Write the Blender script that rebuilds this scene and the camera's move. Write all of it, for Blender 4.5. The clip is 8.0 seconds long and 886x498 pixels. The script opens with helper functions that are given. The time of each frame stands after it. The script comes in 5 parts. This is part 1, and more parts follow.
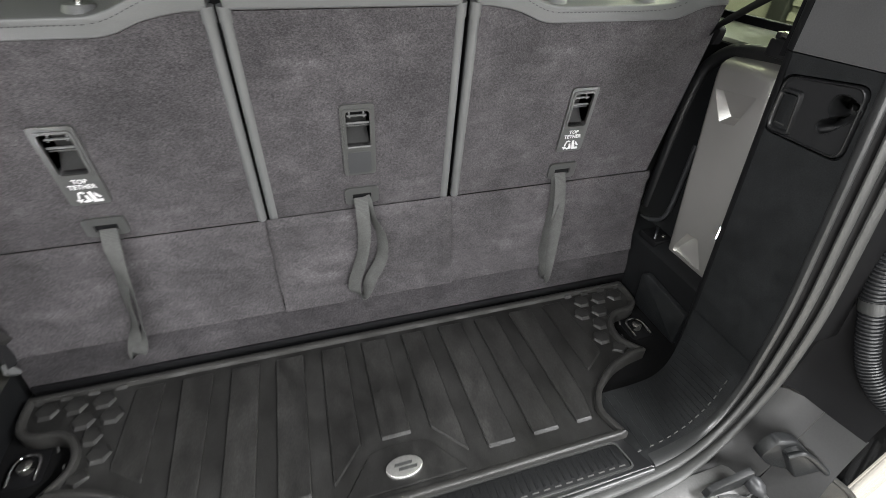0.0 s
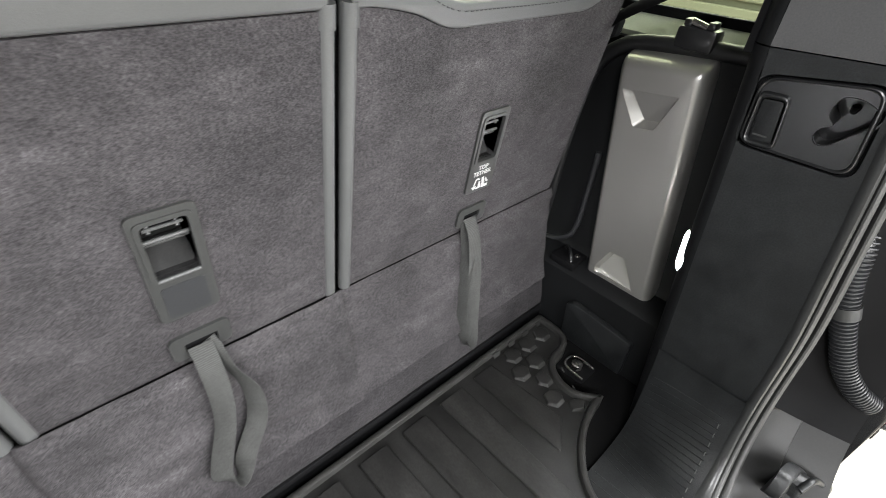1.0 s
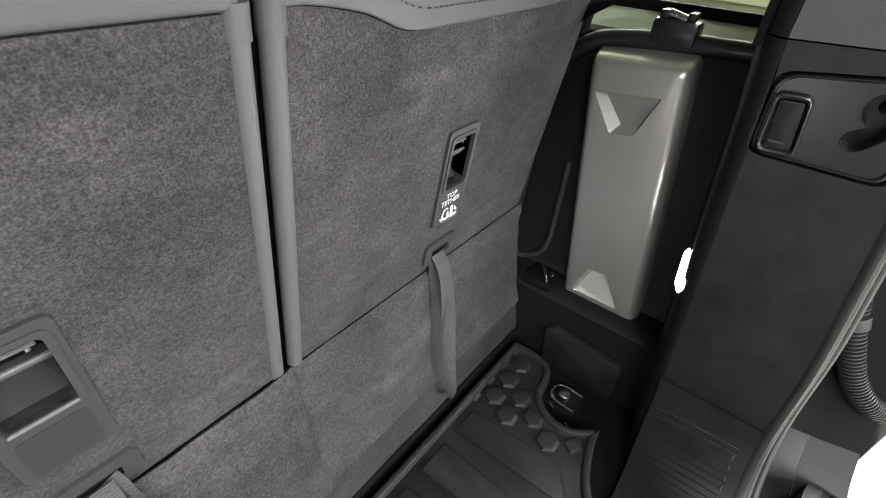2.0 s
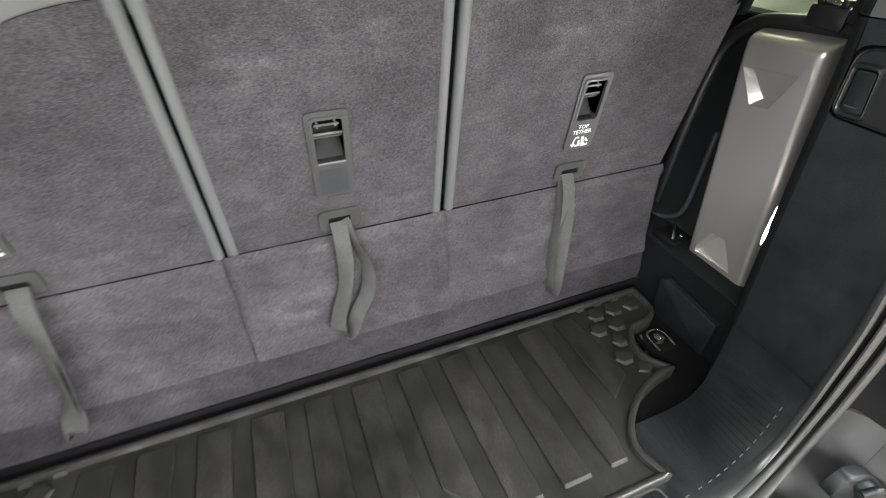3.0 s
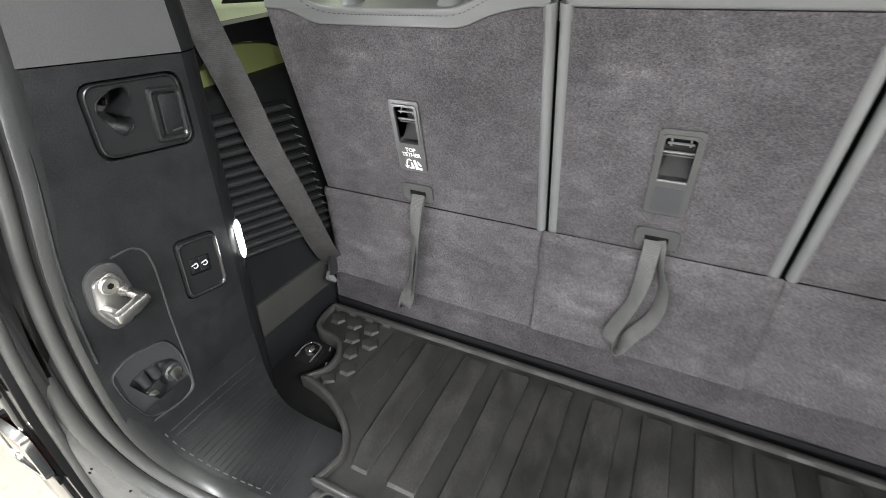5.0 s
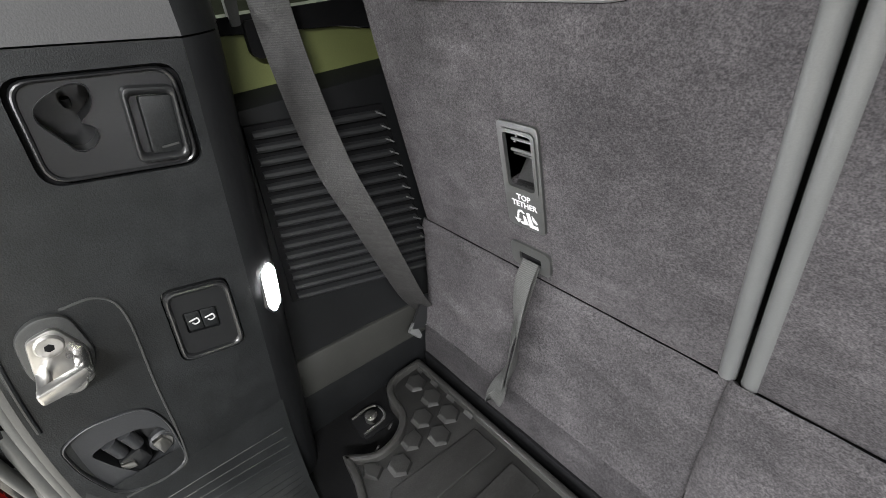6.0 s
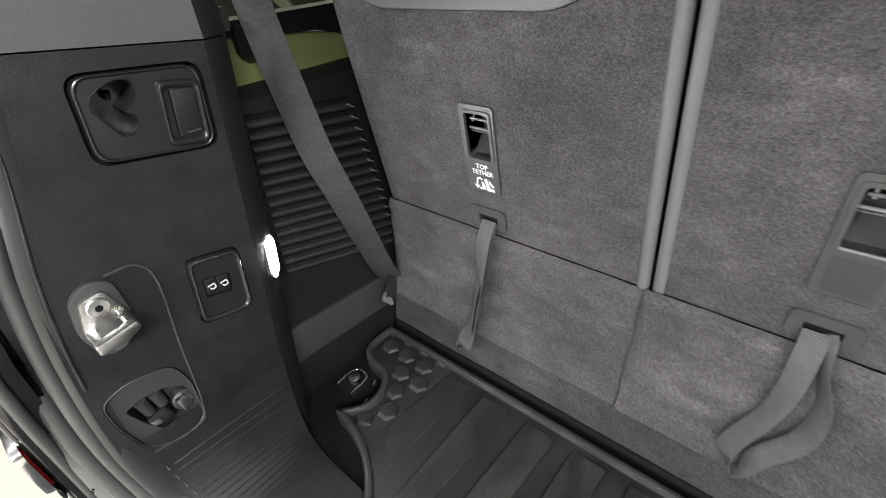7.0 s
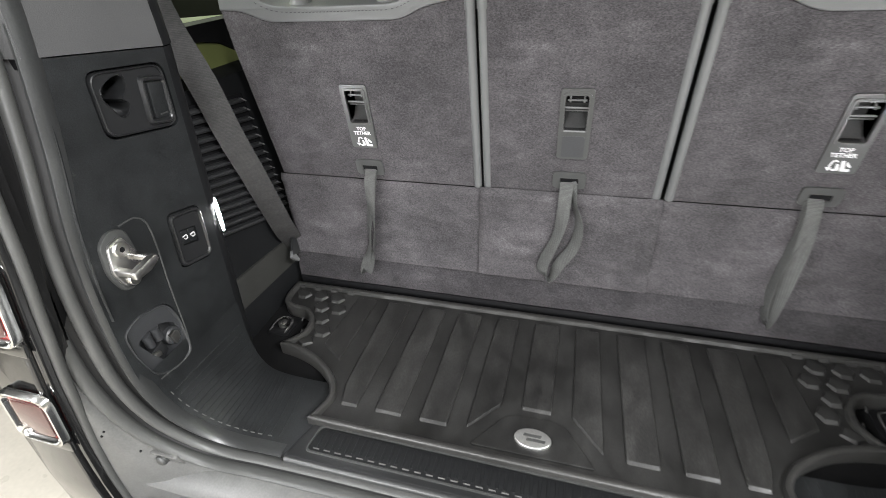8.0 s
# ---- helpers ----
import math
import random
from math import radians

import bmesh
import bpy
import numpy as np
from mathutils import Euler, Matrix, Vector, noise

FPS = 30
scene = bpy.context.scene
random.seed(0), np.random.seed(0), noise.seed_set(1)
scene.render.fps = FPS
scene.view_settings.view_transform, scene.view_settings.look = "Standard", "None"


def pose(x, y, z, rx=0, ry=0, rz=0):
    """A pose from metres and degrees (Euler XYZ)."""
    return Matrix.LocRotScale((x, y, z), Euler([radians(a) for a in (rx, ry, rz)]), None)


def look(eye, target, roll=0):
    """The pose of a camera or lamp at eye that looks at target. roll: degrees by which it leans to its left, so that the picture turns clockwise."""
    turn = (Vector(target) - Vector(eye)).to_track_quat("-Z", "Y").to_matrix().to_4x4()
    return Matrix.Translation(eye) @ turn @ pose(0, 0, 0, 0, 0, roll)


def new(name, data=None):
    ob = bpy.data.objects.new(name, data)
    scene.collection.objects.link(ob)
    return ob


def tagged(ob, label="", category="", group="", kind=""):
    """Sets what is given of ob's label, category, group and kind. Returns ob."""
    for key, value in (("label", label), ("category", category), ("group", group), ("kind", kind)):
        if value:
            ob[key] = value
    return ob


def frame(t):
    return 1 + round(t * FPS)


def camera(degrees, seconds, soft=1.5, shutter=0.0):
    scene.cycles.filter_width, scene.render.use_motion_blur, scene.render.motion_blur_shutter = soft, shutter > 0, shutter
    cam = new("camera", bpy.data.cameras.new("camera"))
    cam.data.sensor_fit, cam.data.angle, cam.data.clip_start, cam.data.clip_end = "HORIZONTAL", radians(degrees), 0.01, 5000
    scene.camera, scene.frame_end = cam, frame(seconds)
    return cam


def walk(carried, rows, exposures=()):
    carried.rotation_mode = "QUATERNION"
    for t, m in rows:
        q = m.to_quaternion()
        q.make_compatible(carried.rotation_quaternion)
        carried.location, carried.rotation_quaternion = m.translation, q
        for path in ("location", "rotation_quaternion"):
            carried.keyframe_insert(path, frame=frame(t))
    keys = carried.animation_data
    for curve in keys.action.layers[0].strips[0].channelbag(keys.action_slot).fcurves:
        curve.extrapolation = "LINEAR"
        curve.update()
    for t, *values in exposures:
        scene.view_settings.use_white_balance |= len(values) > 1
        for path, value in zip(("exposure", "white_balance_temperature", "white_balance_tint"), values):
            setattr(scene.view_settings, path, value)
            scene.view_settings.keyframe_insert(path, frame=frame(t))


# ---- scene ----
cam = camera(87.6, 8.0, soft=0.55, shutter=0.2)
PATH = [
    (0, (-0.1, -0.371, 0.814), (0.409, 1.149, -0.38), 2.2),
    (0.5, (-0.123, -0.147, 0.8), (0.725, 1.199, -0.413), 3.1),
    (1, (-0.06, 0.004, 0.767), (1.071, 1.141, -0.428), 4.1),
    (1.2, (-0.026, 0.052, 0.758), (1.201, 1.087, -0.434), 4.3),
    (1.5, (0.005, 0.108, 0.747), (1.329, 1.058, -0.443), 4.4),
    (1.75, (0.017, 0.133, 0.742), (1.365, 1.066, -0.45), 4.2),
    (2.0, (0.015, 0.129, 0.74), (1.328, 1.095, -0.457), 3.9),
    (2.3, (-0.005, 0.077, 0.745), (1.177, 1.149, -0.46), 3.2),
    (2.5, (-0.032, 0.03, 0.749), (1.034, 1.214, -0.461), 2.9),
    (3, (-0.081, -0.205, 0.774), (0.511, 1.257, -0.457), 0.3),
    (3.5, (-0.065, -0.467, 0.796), (0.093, 1.125, -0.404), -1.7),
    (4, (-0.041, -0.555, 0.813), (-0.093, 1.074, -0.346), -2.2),
    (4.5, (-0.026, -0.49, 0.803), (-0.41, 1.122, -0.316), -2.5),
    (5, (-0.018, -0.278, 0.77), (-0.791, 1.187, -0.351), -2.9),
    (5.2, (-0.025, -0.194, 0.767), (-0.94, 1.186, -0.355), -3.7),
    (5.5, (-0.049, -0.083, 0.748), (-1.154, 1.162, -0.369), -4.6),
    (5.75, (-0.084, -0.0, 0.724), (-1.33, 1.11, -0.383), -5.5),
    (6.0, (-0.116, 0.056, 0.703), (-1.456, 1.06, -0.394), -6.2),
    (6.3, (-0.124, 0.061, 0.697), (-1.478, 1.044, -0.398), -6.3),
    (6.5, (-0.117, 0.046, 0.703), (-1.447, 1.055, -0.398), -6.0),
    (7, (-0.057, -0.086, 0.726), (-1.198, 1.128, -0.38), -5.1),
    (7.5, (0.003, -0.28, 0.749), (-0.826, 1.162, -0.361), -4.5),
    (8, (0.003, -0.476, 0.764), (-0.497, 1.12, -0.333), -3.5),
]
EXPOSURES = [(0.0, -0.27), (0.5, -0.02), (1.0, -0.05), (1.75, -0.10), (2.5, -0.20), (3.0, 0.05), (3.5, 0.28), (4.0, 0.35), (4.5, 0.13), (5.0, 0.15), (5.75, 0.0), (6.5, -0.20), (7.0, -0.14), (7.5, -0.12), (8.0, -0.05)]
walk(cam, [(t, look(eye, target, roll)) for t, eye, target, roll in PATH], EXPOSURES)

# ---- light: a car hall with ceiling panels; the sky is shut out ----
world = bpy.data.worlds.new("world")
scene.world = world
world.use_nodes = True
world.node_tree.nodes["Background"].inputs["Color"].default_value = (0.9, 1.0, 0.92, 1)
world.node_tree.nodes["Background"].inputs["Strength"].default_value = 0.05


def area_lamp(name, eye, target, sx, sy, watts, col=(1, 1, 1)):
    data = bpy.data.lights.new(name, "AREA")
    data.shape, data.size, data.size_y, data.energy, data.color = "RECTANGLE", sx, sy, watts, col
    ob = new(name, data)
    ob.matrix_world = look(eye, target)
    return ob


COOL = (0.98, 0.985, 1.0)
# Added fill: lamps in two unseen windows behind, two strips over the tail
area_lamp("rear_fill", (-1.6, -4.85, 1.55), (-0.4, 0.0, 0.4), 2.0, 2.1, 310, COOL)
area_lamp("rear_fill", (1.6, -4.85, 1.55), (0.4, 0.0, 0.4), 2.0, 2.1, 330, COOL)
# the next two strips are added fill without a fixture
area_lamp("fill_lamp", (-2.3, -1.35, 2.58), (0.3, 0.0, 0.4), 1.3, 0.10, 125, COOL)
area_lamp("fill_lamp", (2.3, -1.35, 2.58), (-0.3, 0.0, 0.4), 1.3, 0.10, 235, COOL)
# Added fill aimed at the car's side windows, hung free in the hall
area_lamp("fill_lamp", (-3.0, 1.4, 2.2), (-0.85, 0.45, 0.70), 2.6, 1.0, 40, (0.97, 1.0, 0.96))
area_lamp("fill_lamp", (3.0, 0.6, 2.1), (0.85, 0.42, 0.66), 2.0, 1.0, 95, (0.98, 0.99, 0.96))

# ---- materials ----


def surf(name, col, rough=0.6, metal=0.0, fleck=None, blotch=None, mid=None, bump=None, coat=0.0, sheen=0.0, spec=0.5,
         stretch=(1, 1, 1), roughvar=0.0, weave=0.0):
    """col: base colour; fleck and blotch: (scale, depth) of fine and coarse colour change; bump: (scale, strength, distance)."""
    m = bpy.data.materials.new(name)
    m.use_nodes = True
    nt = m.node_tree
    b = nt.nodes["Principled BSDF"]
    b.inputs["Base Color"].default_value = (*col, 1)
    b.inputs["Roughness"].default_value = rough
    b.inputs["Metallic"].default_value = metal
    b.inputs["Coat Weight"].default_value = coat
    b.inputs["Coat Roughness"].default_value = 0.08
    b.inputs["Sheen Weight"].default_value = sheen
    b.inputs["Sheen Roughness"].default_value = 0.5
    b.inputs["Specular IOR Level"].default_value = spec
    geo = nt.nodes.new("ShaderNodeTexCoord")
    mp = nt.nodes.new("ShaderNodeMapping")
    mp.inputs["Scale"].default_value = stretch
    nt.links.new(geo.outputs["Object"], mp.inputs["Vector"])

    def noisy(scale, detail):
        n = nt.nodes.new("ShaderNodeTexNoise")
        n.inputs["Scale"].default_value, n.inputs["Detail"].default_value = scale, detail
        nt.links.new(mp.outputs["Vector"], n.inputs["Vector"])
        return n.outputs["Fac"]

    last = None
    for spec_ in (fleck, mid, blotch):
        if not spec_:
            continue
        r = nt.nodes.new("ShaderNodeMapRange")
        r.inputs["From Min"].default_value, r.inputs["From Max"].default_value = 0.3, 0.7
        r.inputs["To Min"].default_value, r.inputs["To Max"].default_value = 1 - spec_[1], 1 + spec_[1]
        nt.links.new(noisy(spec_[0], 3.0), r.inputs["Value"])
        if last is None:
            last = r.outputs["Result"]
        else:
            mu = nt.nodes.new("ShaderNodeMath")
            mu.operation = "MULTIPLY"
            nt.links.new(last, mu.inputs[0])
            nt.links.new(r.outputs["Result"], mu.inputs[1])
            last = mu.outputs["Value"]
    if weave:
        wv = nt.nodes.new("ShaderNodeTexWave")
        wv.bands_direction = "Z"
        wv.inputs["Scale"].default_value, wv.inputs["Distortion"].default_value = weave, 0.4
        nt.links.new(geo.outputs["Object"], wv.inputs["Vector"])
        r = nt.nodes.new("ShaderNodeMapRange")
        r.inputs["To Min"].default_value, r.inputs["To Max"].default_value = 0.78, 1.22
        nt.links.new(wv.outputs["Fac"], r.inputs["Value"])
        mu = nt.nodes.new("ShaderNodeMath")
        mu.operation = "MULTIPLY"
        nt.links.new(last, mu.inputs[0])
        nt.links.new(r.outputs["Result"], mu.inputs[1])
        last = mu.outputs["Value"]
    if last is not None:
        mix = nt.nodes.new("ShaderNodeVectorMath")
        mix.operation = "SCALE"
        mix.inputs[0].default_value = col
        nt.links.new(last, mix.inputs["Scale"])
        nt.links.new(mix.outputs["Vector"], b.inputs["Base Color"])
    if roughvar:
        r = nt.nodes.new("ShaderNodeMapRange")
        r.inputs["From Min"].default_value, r.inputs["From Max"].default_value = 0.3, 0.7
        r.inputs["To Min"].default_value, r.inputs["To Max"].default_value = rough - roughvar, rough + roughvar
        nt.links.new(noisy(14.0, 4.0), r.inputs["Value"])
        nt.links.new(r.outputs["Result"], b.inputs["Roughness"])
    if bump:
        bp = nt.nodes.new("ShaderNodeBump")
        bp.inputs["Strength"].default_value, bp.inputs["Distance"].default_value = bump[1], bump[2]
        nt.links.new(noisy(bump[0], 4.0), bp.inputs["Height"])
        nt.links.new(bp.outputs["Normal"], b.inputs["Normal"])
    return m


def carpet(name, col):
    """Short tufted pile: salt-and-pepper tufts, brushed patches of raised nap and a few pale rub marks."""
    m = surf(name, col, 0.95, spec=0.12)
    nt = m.node_tree
    b = nt.nodes["Principled BSDF"]
    geo = nt.nodes.new("ShaderNodeTexCoord")

    def layer(scale, detail, stretch, lo, hi, a, c, turn=0.0):
        mp = nt.nodes.new("ShaderNodeMapping")
        mp.inputs["Scale"].default_value = stretch
        mp.inputs["Rotation"].default_value = (0, turn, 0)
        nt.links.new(geo.outputs["Object"], mp.inputs["Vector"])
        n = nt.nodes.new("ShaderNodeTexNoise")
        n.inputs["Scale"].default_value, n.inputs["Detail"].default_value = scale, detail
        nt.links.new(mp.outputs["Vector"], n.inputs["Vector"])
        r = nt.nodes.new("ShaderNodeMapRange")
        r.inputs["From Min"].default_value, r.inputs["From Max"].default_value = lo, hi
        r.inputs["To Min"].default_value, r.inputs["To Max"].default_value = a, c
        nt.links.new(n.outputs["Fac"], r.inputs["Value"])
        return n.outputs["Fac"], r.outputs["Result"]

    tuft, c1 = layer(640, 2.0, (1, 1, 1), 0.34, 0.66, 0.66, 1.34)
    _, c2 = layer(270, 2.0, (1, 1, 1), 0.35, 0.65, 0.80, 1.20)
    _, c3 = layer(34, 4.0, (0.75, 1, 1.2), 0.35, 0.65, 0.88, 1.12, 0.6)
    _, c4 = layer(8, 5.0, (1, 1, 1), 0.35, 0.65, 0.82, 1.18)
    _, c5 = layer(13, 4.0, (0.5, 1, 1.4), 0.60, 0.76, 1.0, 1.45, -0.35)
    last = c1
    for q in (c2, c3, c4, c5):
        mu = nt.nodes.new("ShaderNodeMath")
        mu.operation = "MULTIPLY"
        nt.links.new(last, mu.inputs[0])
        nt.links.new(q, mu.inputs[1])
        last = mu.outputs["Value"]
    mix = nt.nodes.new("ShaderNodeVectorMath")
    mix.operation = "SCALE"
    mix.inputs[0].default_value = col
    nt.links.new(last, mix.inputs["Scale"])
    nt.links.new(mix.outputs["Vector"], b.inputs["Base Color"])
    bp = nt.nodes.new("ShaderNodeBump")
    bp.inputs["Strength"].default_value, bp.inputs["Distance"].default_value = 0.5, 0.002
    nt.links.new(tuft, bp.inputs["Height"])
    nt.links.new(bp.outputs["Normal"], b.inputs["Normal"])
    return m


def glow(name, col, strength):
    m = bpy.data.materials.new(name)
    m.use_nodes = True
    b = m.node_tree.nodes["Principled BSDF"]
    b.inputs["Base Color"].default_value = (*col, 1)
    b.inputs["Emission Color"].default_value = (*col, 1)
    b.inputs["Emission Strength"].default_value = strength
    return m


def tinted_glass(name, col, rough=0.0):
    m = bpy.data.materials.new(name)
    m.use_nodes = True
    b = m.node_tree.nodes["Principled BSDF"]
    b.inputs["Base Color"].default_value = (*col, 1)
    b.inputs["Roughness"].default_value = rough
    b.inputs["Transmission Weight"].default_value = 1.0
    b.inputs["IOR"].default_value = 1.02
    return m


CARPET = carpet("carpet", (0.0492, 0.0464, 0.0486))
# Same carpet, darkened because the strip tilts away from the light
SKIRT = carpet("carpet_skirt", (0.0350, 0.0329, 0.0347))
VINYL = surf("grey_vinyl", (0.094, 0.096, 0.096), 0.42, fleck=(900, 0.06), blotch=(9, 0.06), bump=(900, 0.25, 0.0006))
GREYPLASTIC = surf("grey_plastic", (0.040, 0.041, 0.040), 0.42, fleck=(700, 0.12), blotch=(30, 0.08), bump=(900, 0.2, 0.0005))
WEB = surf("webbing", (0.054, 0.055, 0.053), 0.7, weave=140, spec=0.25, fleck=(600, 0.25), blotch=(30, 0.15), bump=(700, 0.6, 0.0008))
BELT = surf("belt_webbing", (0.025, 0.0242, 0.0238), 0.6, weave=110, spec=0.25, fleck=(700, 0.35), mid=(120, 0.2), blotch=(20, 0.2), bump=(420, 0.6, 0.0009),
            stretch=(1, 0.6, 1.6))
BLACK = surf("black_grained_plastic", (0.0112, 0.0122, 0.0128), 0.42, spec=0.44, fleck=(420, 0.4), mid=(45, 0.18), blotch=(7, 0.28), bump=(700, 0.5, 0.0007), roughvar=0.07)
UPPER = surf("grey_pillar_cover", (0.064, 0.064, 0.065), 0.55, spec=0.45, fleck=(500, 0.1), blotch=(8, 0.08), bump=(650, 0.3, 0.0007))
# Black trim plastic darkened for the shade behind the pillars; the tread shares it
TRIMSHADE = surf("black_trim_with_shade", (0.0058, 0.0062, 0.0067), 0.5, spec=0.28, fleck=(420, 0.2), blotch=(8, 0.12), bump=(900, 0.2, 0.0004))
BLACK2 = surf("black_smooth_plastic", (0.0120, 0.0124, 0.0130), 0.30, spec=0.7, fleck=(300, 0.1), bump=(500, 0.12, 0.0004))
GREYDARK = surf("dark_grey_plastic", (0.03, 0.031, 0.033), 0.4, fleck=(500, 0.1), bump=(700, 0.2, 0.0005))
# Floor colour taken near black to hold the shade in the corners
LOADFLOOR = surf("shade_dark_floor", (0.0045, 0.0045, 0.0047), 0.9, spec=0.1, fleck=(400, 0.3), bump=(500, 0.3, 0.001))
# Trim plastic made paler: the light on the ledge is in this colour
LEDGE = surf("lit_ledge_plastic", (0.021, 0.021, 0.019), 0.55, spec=0.4, fleck=(500, 0.12), blotch=(20, 0.1))
# Same plastic as the trim, paler so that the slats look lit
LOUVRE = surf("lit_louvre_plastic", (0.018, 0.0186, 0.0192), 0.38, spec=0.5, fleck=(500, 0.1), bump=(700, 0.2, 0.0005))
RAMP = surf("matt_recess_plastic", (0.035, 0.035, 0.035), 0.9, spec=0.15, fleck=(500, 0.1), blotch=(30, 0.1))
# Near-black: dark parts, and the shade of recesses, gaps and the far cabin
DARK = surf("dark_parts_and_shade", (0.004, 0.004, 0.0045), 0.7, spec=0.15, fleck=(200, 0.1))
RUBBER = surf("mat_rubber", (0.0156, 0.0154, 0.0148), 0.40, spec=0.42, fleck=(500, 0.25), mid=(60, 0.2), blotch=(14, 0.35), bump=(800, 0.35, 0.0007), roughvar=0.08, stretch=(1, 0.55, 1))
RIBRUBBER = surf("dusty_rib_rubber", (0.0178, 0.0175, 0.0168), 0.42, spec=0.42, fleck=(420, 0.3), mid=(40, 0.34), blotch=(9, 0.45), bump=(800, 0.3, 0.0006), roughvar=0.10, stretch=(1, 0.4, 1))
RIMRUBBER = surf("mat_rim_rubber", (0.0240, 0.0236, 0.0224), 0.36, spec=0.55, fleck=(350, 0.2), blotch=(11, 0.25), roughvar=0.06)
SEAL = surf("seal_rubber", (0.052, 0.053, 0.051), 0.46, spec=0.5, fleck=(500, 0.10), blotch=(12, 0.12), bump=(700, 0.1, 0.0003), roughvar=0.08)
SEALDARK = surf("seal_lip_rubber", (0.006, 0.006, 0.006), 0.6, fleck=(200, 0.1), bump=(300, 0.15, 0.0005))
EDGETRIM = surf("satin_edge_trim", (0.026, 0.027, 0.027), 0.34, spec=0.6, fleck=(400, 0.15), blotch=(10, 0.12), bump=(600, 0.15, 0.0004), roughvar=0.06)
STITCH = surf("pale_stitch_thread", (0.085, 0.085, 0.082), 0.7, fleck=(500, 0.2))
SILVER = surf("satin_bronze_grey_paint", (0.47, 0.46, 0.435), 0.34, metal=0.75, fleck=(900, 0.04), blotch=(5, 0.04))
CHROME = surf("chrome", (0.75, 0.75, 0.74), 0.16, metal=1.0, blotch=(60, 0.08), roughvar=0.05)
STEEL = surf("zinc_steel", (0.55, 0.54, 0.51), 0.28, metal=1.0, blotch=(40, 0.12), bump=(120, 0.1, 0.0006), roughvar=0.08)
CAST = surf("bright_cast_steel", (0.60, 0.59, 0.575), 0.30, metal=1.0, blotch=(60, 0.15), bump=(260, 0.15, 0.0004), roughvar=0.08)
BADGE = surf("brushed_badge", (0.62, 0.62, 0.60), 0.35, metal=0.9, fleck=(200, 0.1))
WHITEPRINT = surf("white_print", (0.52, 0.52, 0.52), 0.6, fleck=(700, 0.25))
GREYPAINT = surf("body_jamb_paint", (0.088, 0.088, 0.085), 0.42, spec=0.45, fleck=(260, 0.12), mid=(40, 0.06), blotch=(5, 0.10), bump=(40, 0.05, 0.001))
# Same jamb paint, darkened for the dimmer hinge side
DIMJAMB = surf("dim_side_jamb_paint", (0.021, 0.021, 0.0207), 0.48, spec=0.35, fleck=(260, 0.1), blotch=(5, 0.08))
BODYBLACK = surf("gloss_black_body", (0.010, 0.010, 0.010), 0.12, blotch=(6, 0.1), coat=0.6)
BODYGREY = surf("pale_body_paint", (0.40, 0.39, 0.36), 0.22, metal=0.3, blotch=(5, 0.06), fleck=(900, 0.06), coat=0.7)
REDLENS = surf("red_lamp_lens", (0.32, 0.012, 0.010), 0.1, blotch=(60, 0.2), coat=1.0)
DARKLENS = surf("smoked_lamp_lens", (0.05, 0.012, 0.012), 0.08, blotch=(60, 0.2), coat=1.0)
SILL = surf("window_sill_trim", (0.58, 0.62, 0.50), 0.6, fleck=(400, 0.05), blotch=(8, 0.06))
LEDMAT = glow("cargo_lamp_lens", (0.97, 0.98, 1.0), 200.0)
PANELGLOW = glow("hall_lamp_panel", (1.0, 0.99, 0.95), 12.0)
PANELDIM = glow("dim_lamp_panel", (1.0, 0.99, 0.95), 2.0)
# Glow for the panes of the added windows
PANEGLOW = glow("fill_glow_pane", (1.0, 0.99, 0.97), 3.0)
GLASS = tinted_glass("green_window_glass", (0.70, 0.78, 0.52))
FLOORMAT = surf("hall_floor", (0.46, 0.43, 0.37), 0.3, blotch=(1.2, 0.05), mid=(9, 0.04), fleck=(60, 0.04), roughvar=0.04)
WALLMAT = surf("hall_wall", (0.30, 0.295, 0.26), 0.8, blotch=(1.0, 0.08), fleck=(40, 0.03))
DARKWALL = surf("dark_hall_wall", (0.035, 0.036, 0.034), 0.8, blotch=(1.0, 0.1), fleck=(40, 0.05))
# Left sill: same trim as SILL, its dimmer light put into the colour
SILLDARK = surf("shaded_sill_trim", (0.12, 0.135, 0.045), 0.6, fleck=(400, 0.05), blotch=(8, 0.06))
CEILMAT = surf("hall_ceiling", (0.24, 0.24, 0.235), 0.9, blotch=(1.0, 0.05))
WHITECAR = surf("white_car_paint", (0.75, 0.76, 0.74), 0.2, blotch=(3, 0.03), coat=0.7)
TYRE = surf("tyre_rubber", (0.02, 0.02, 0.02), 0.7, fleck=(100, 0.2))
HEADLINER = surf("headliner", (0.15, 0.15, 0.145), 0.95, fleck=(400, 0.1), blotch=(5, 0.05))

# ---- mesh helpers ----
ORG = {}


def thing(name, loc, label, category, group="", kind=""):
    ob = new(name)
    ob.location = loc
    ob.empty_display_size = 0.05
    ORG[ob] = Vector(loc)
    return tagged(ob, label, category, group, kind)


def finish(bm, material, angle=38):
    me = bpy.data.meshes.new("m")
    bm.to_mesh(me)
    bm.free()
    me.materials.append(material)
    me.polygons.foreach_set("use_smooth", [True] * len(me.polygons))
    me.set_sharp_from_angle(angle=radians(angle))
    return me


def part(name, bm, material, parent, label="", angle=38):
    org = ORG[parent]
    bmesh.ops.translate(bm, vec=-org, verts=bm.verts)
    me = finish(bm, material, angle)
    me.name = name
    ob = new(name, me)
    ob.parent = parent
    ORG[ob] = org
    return tagged(ob, label)


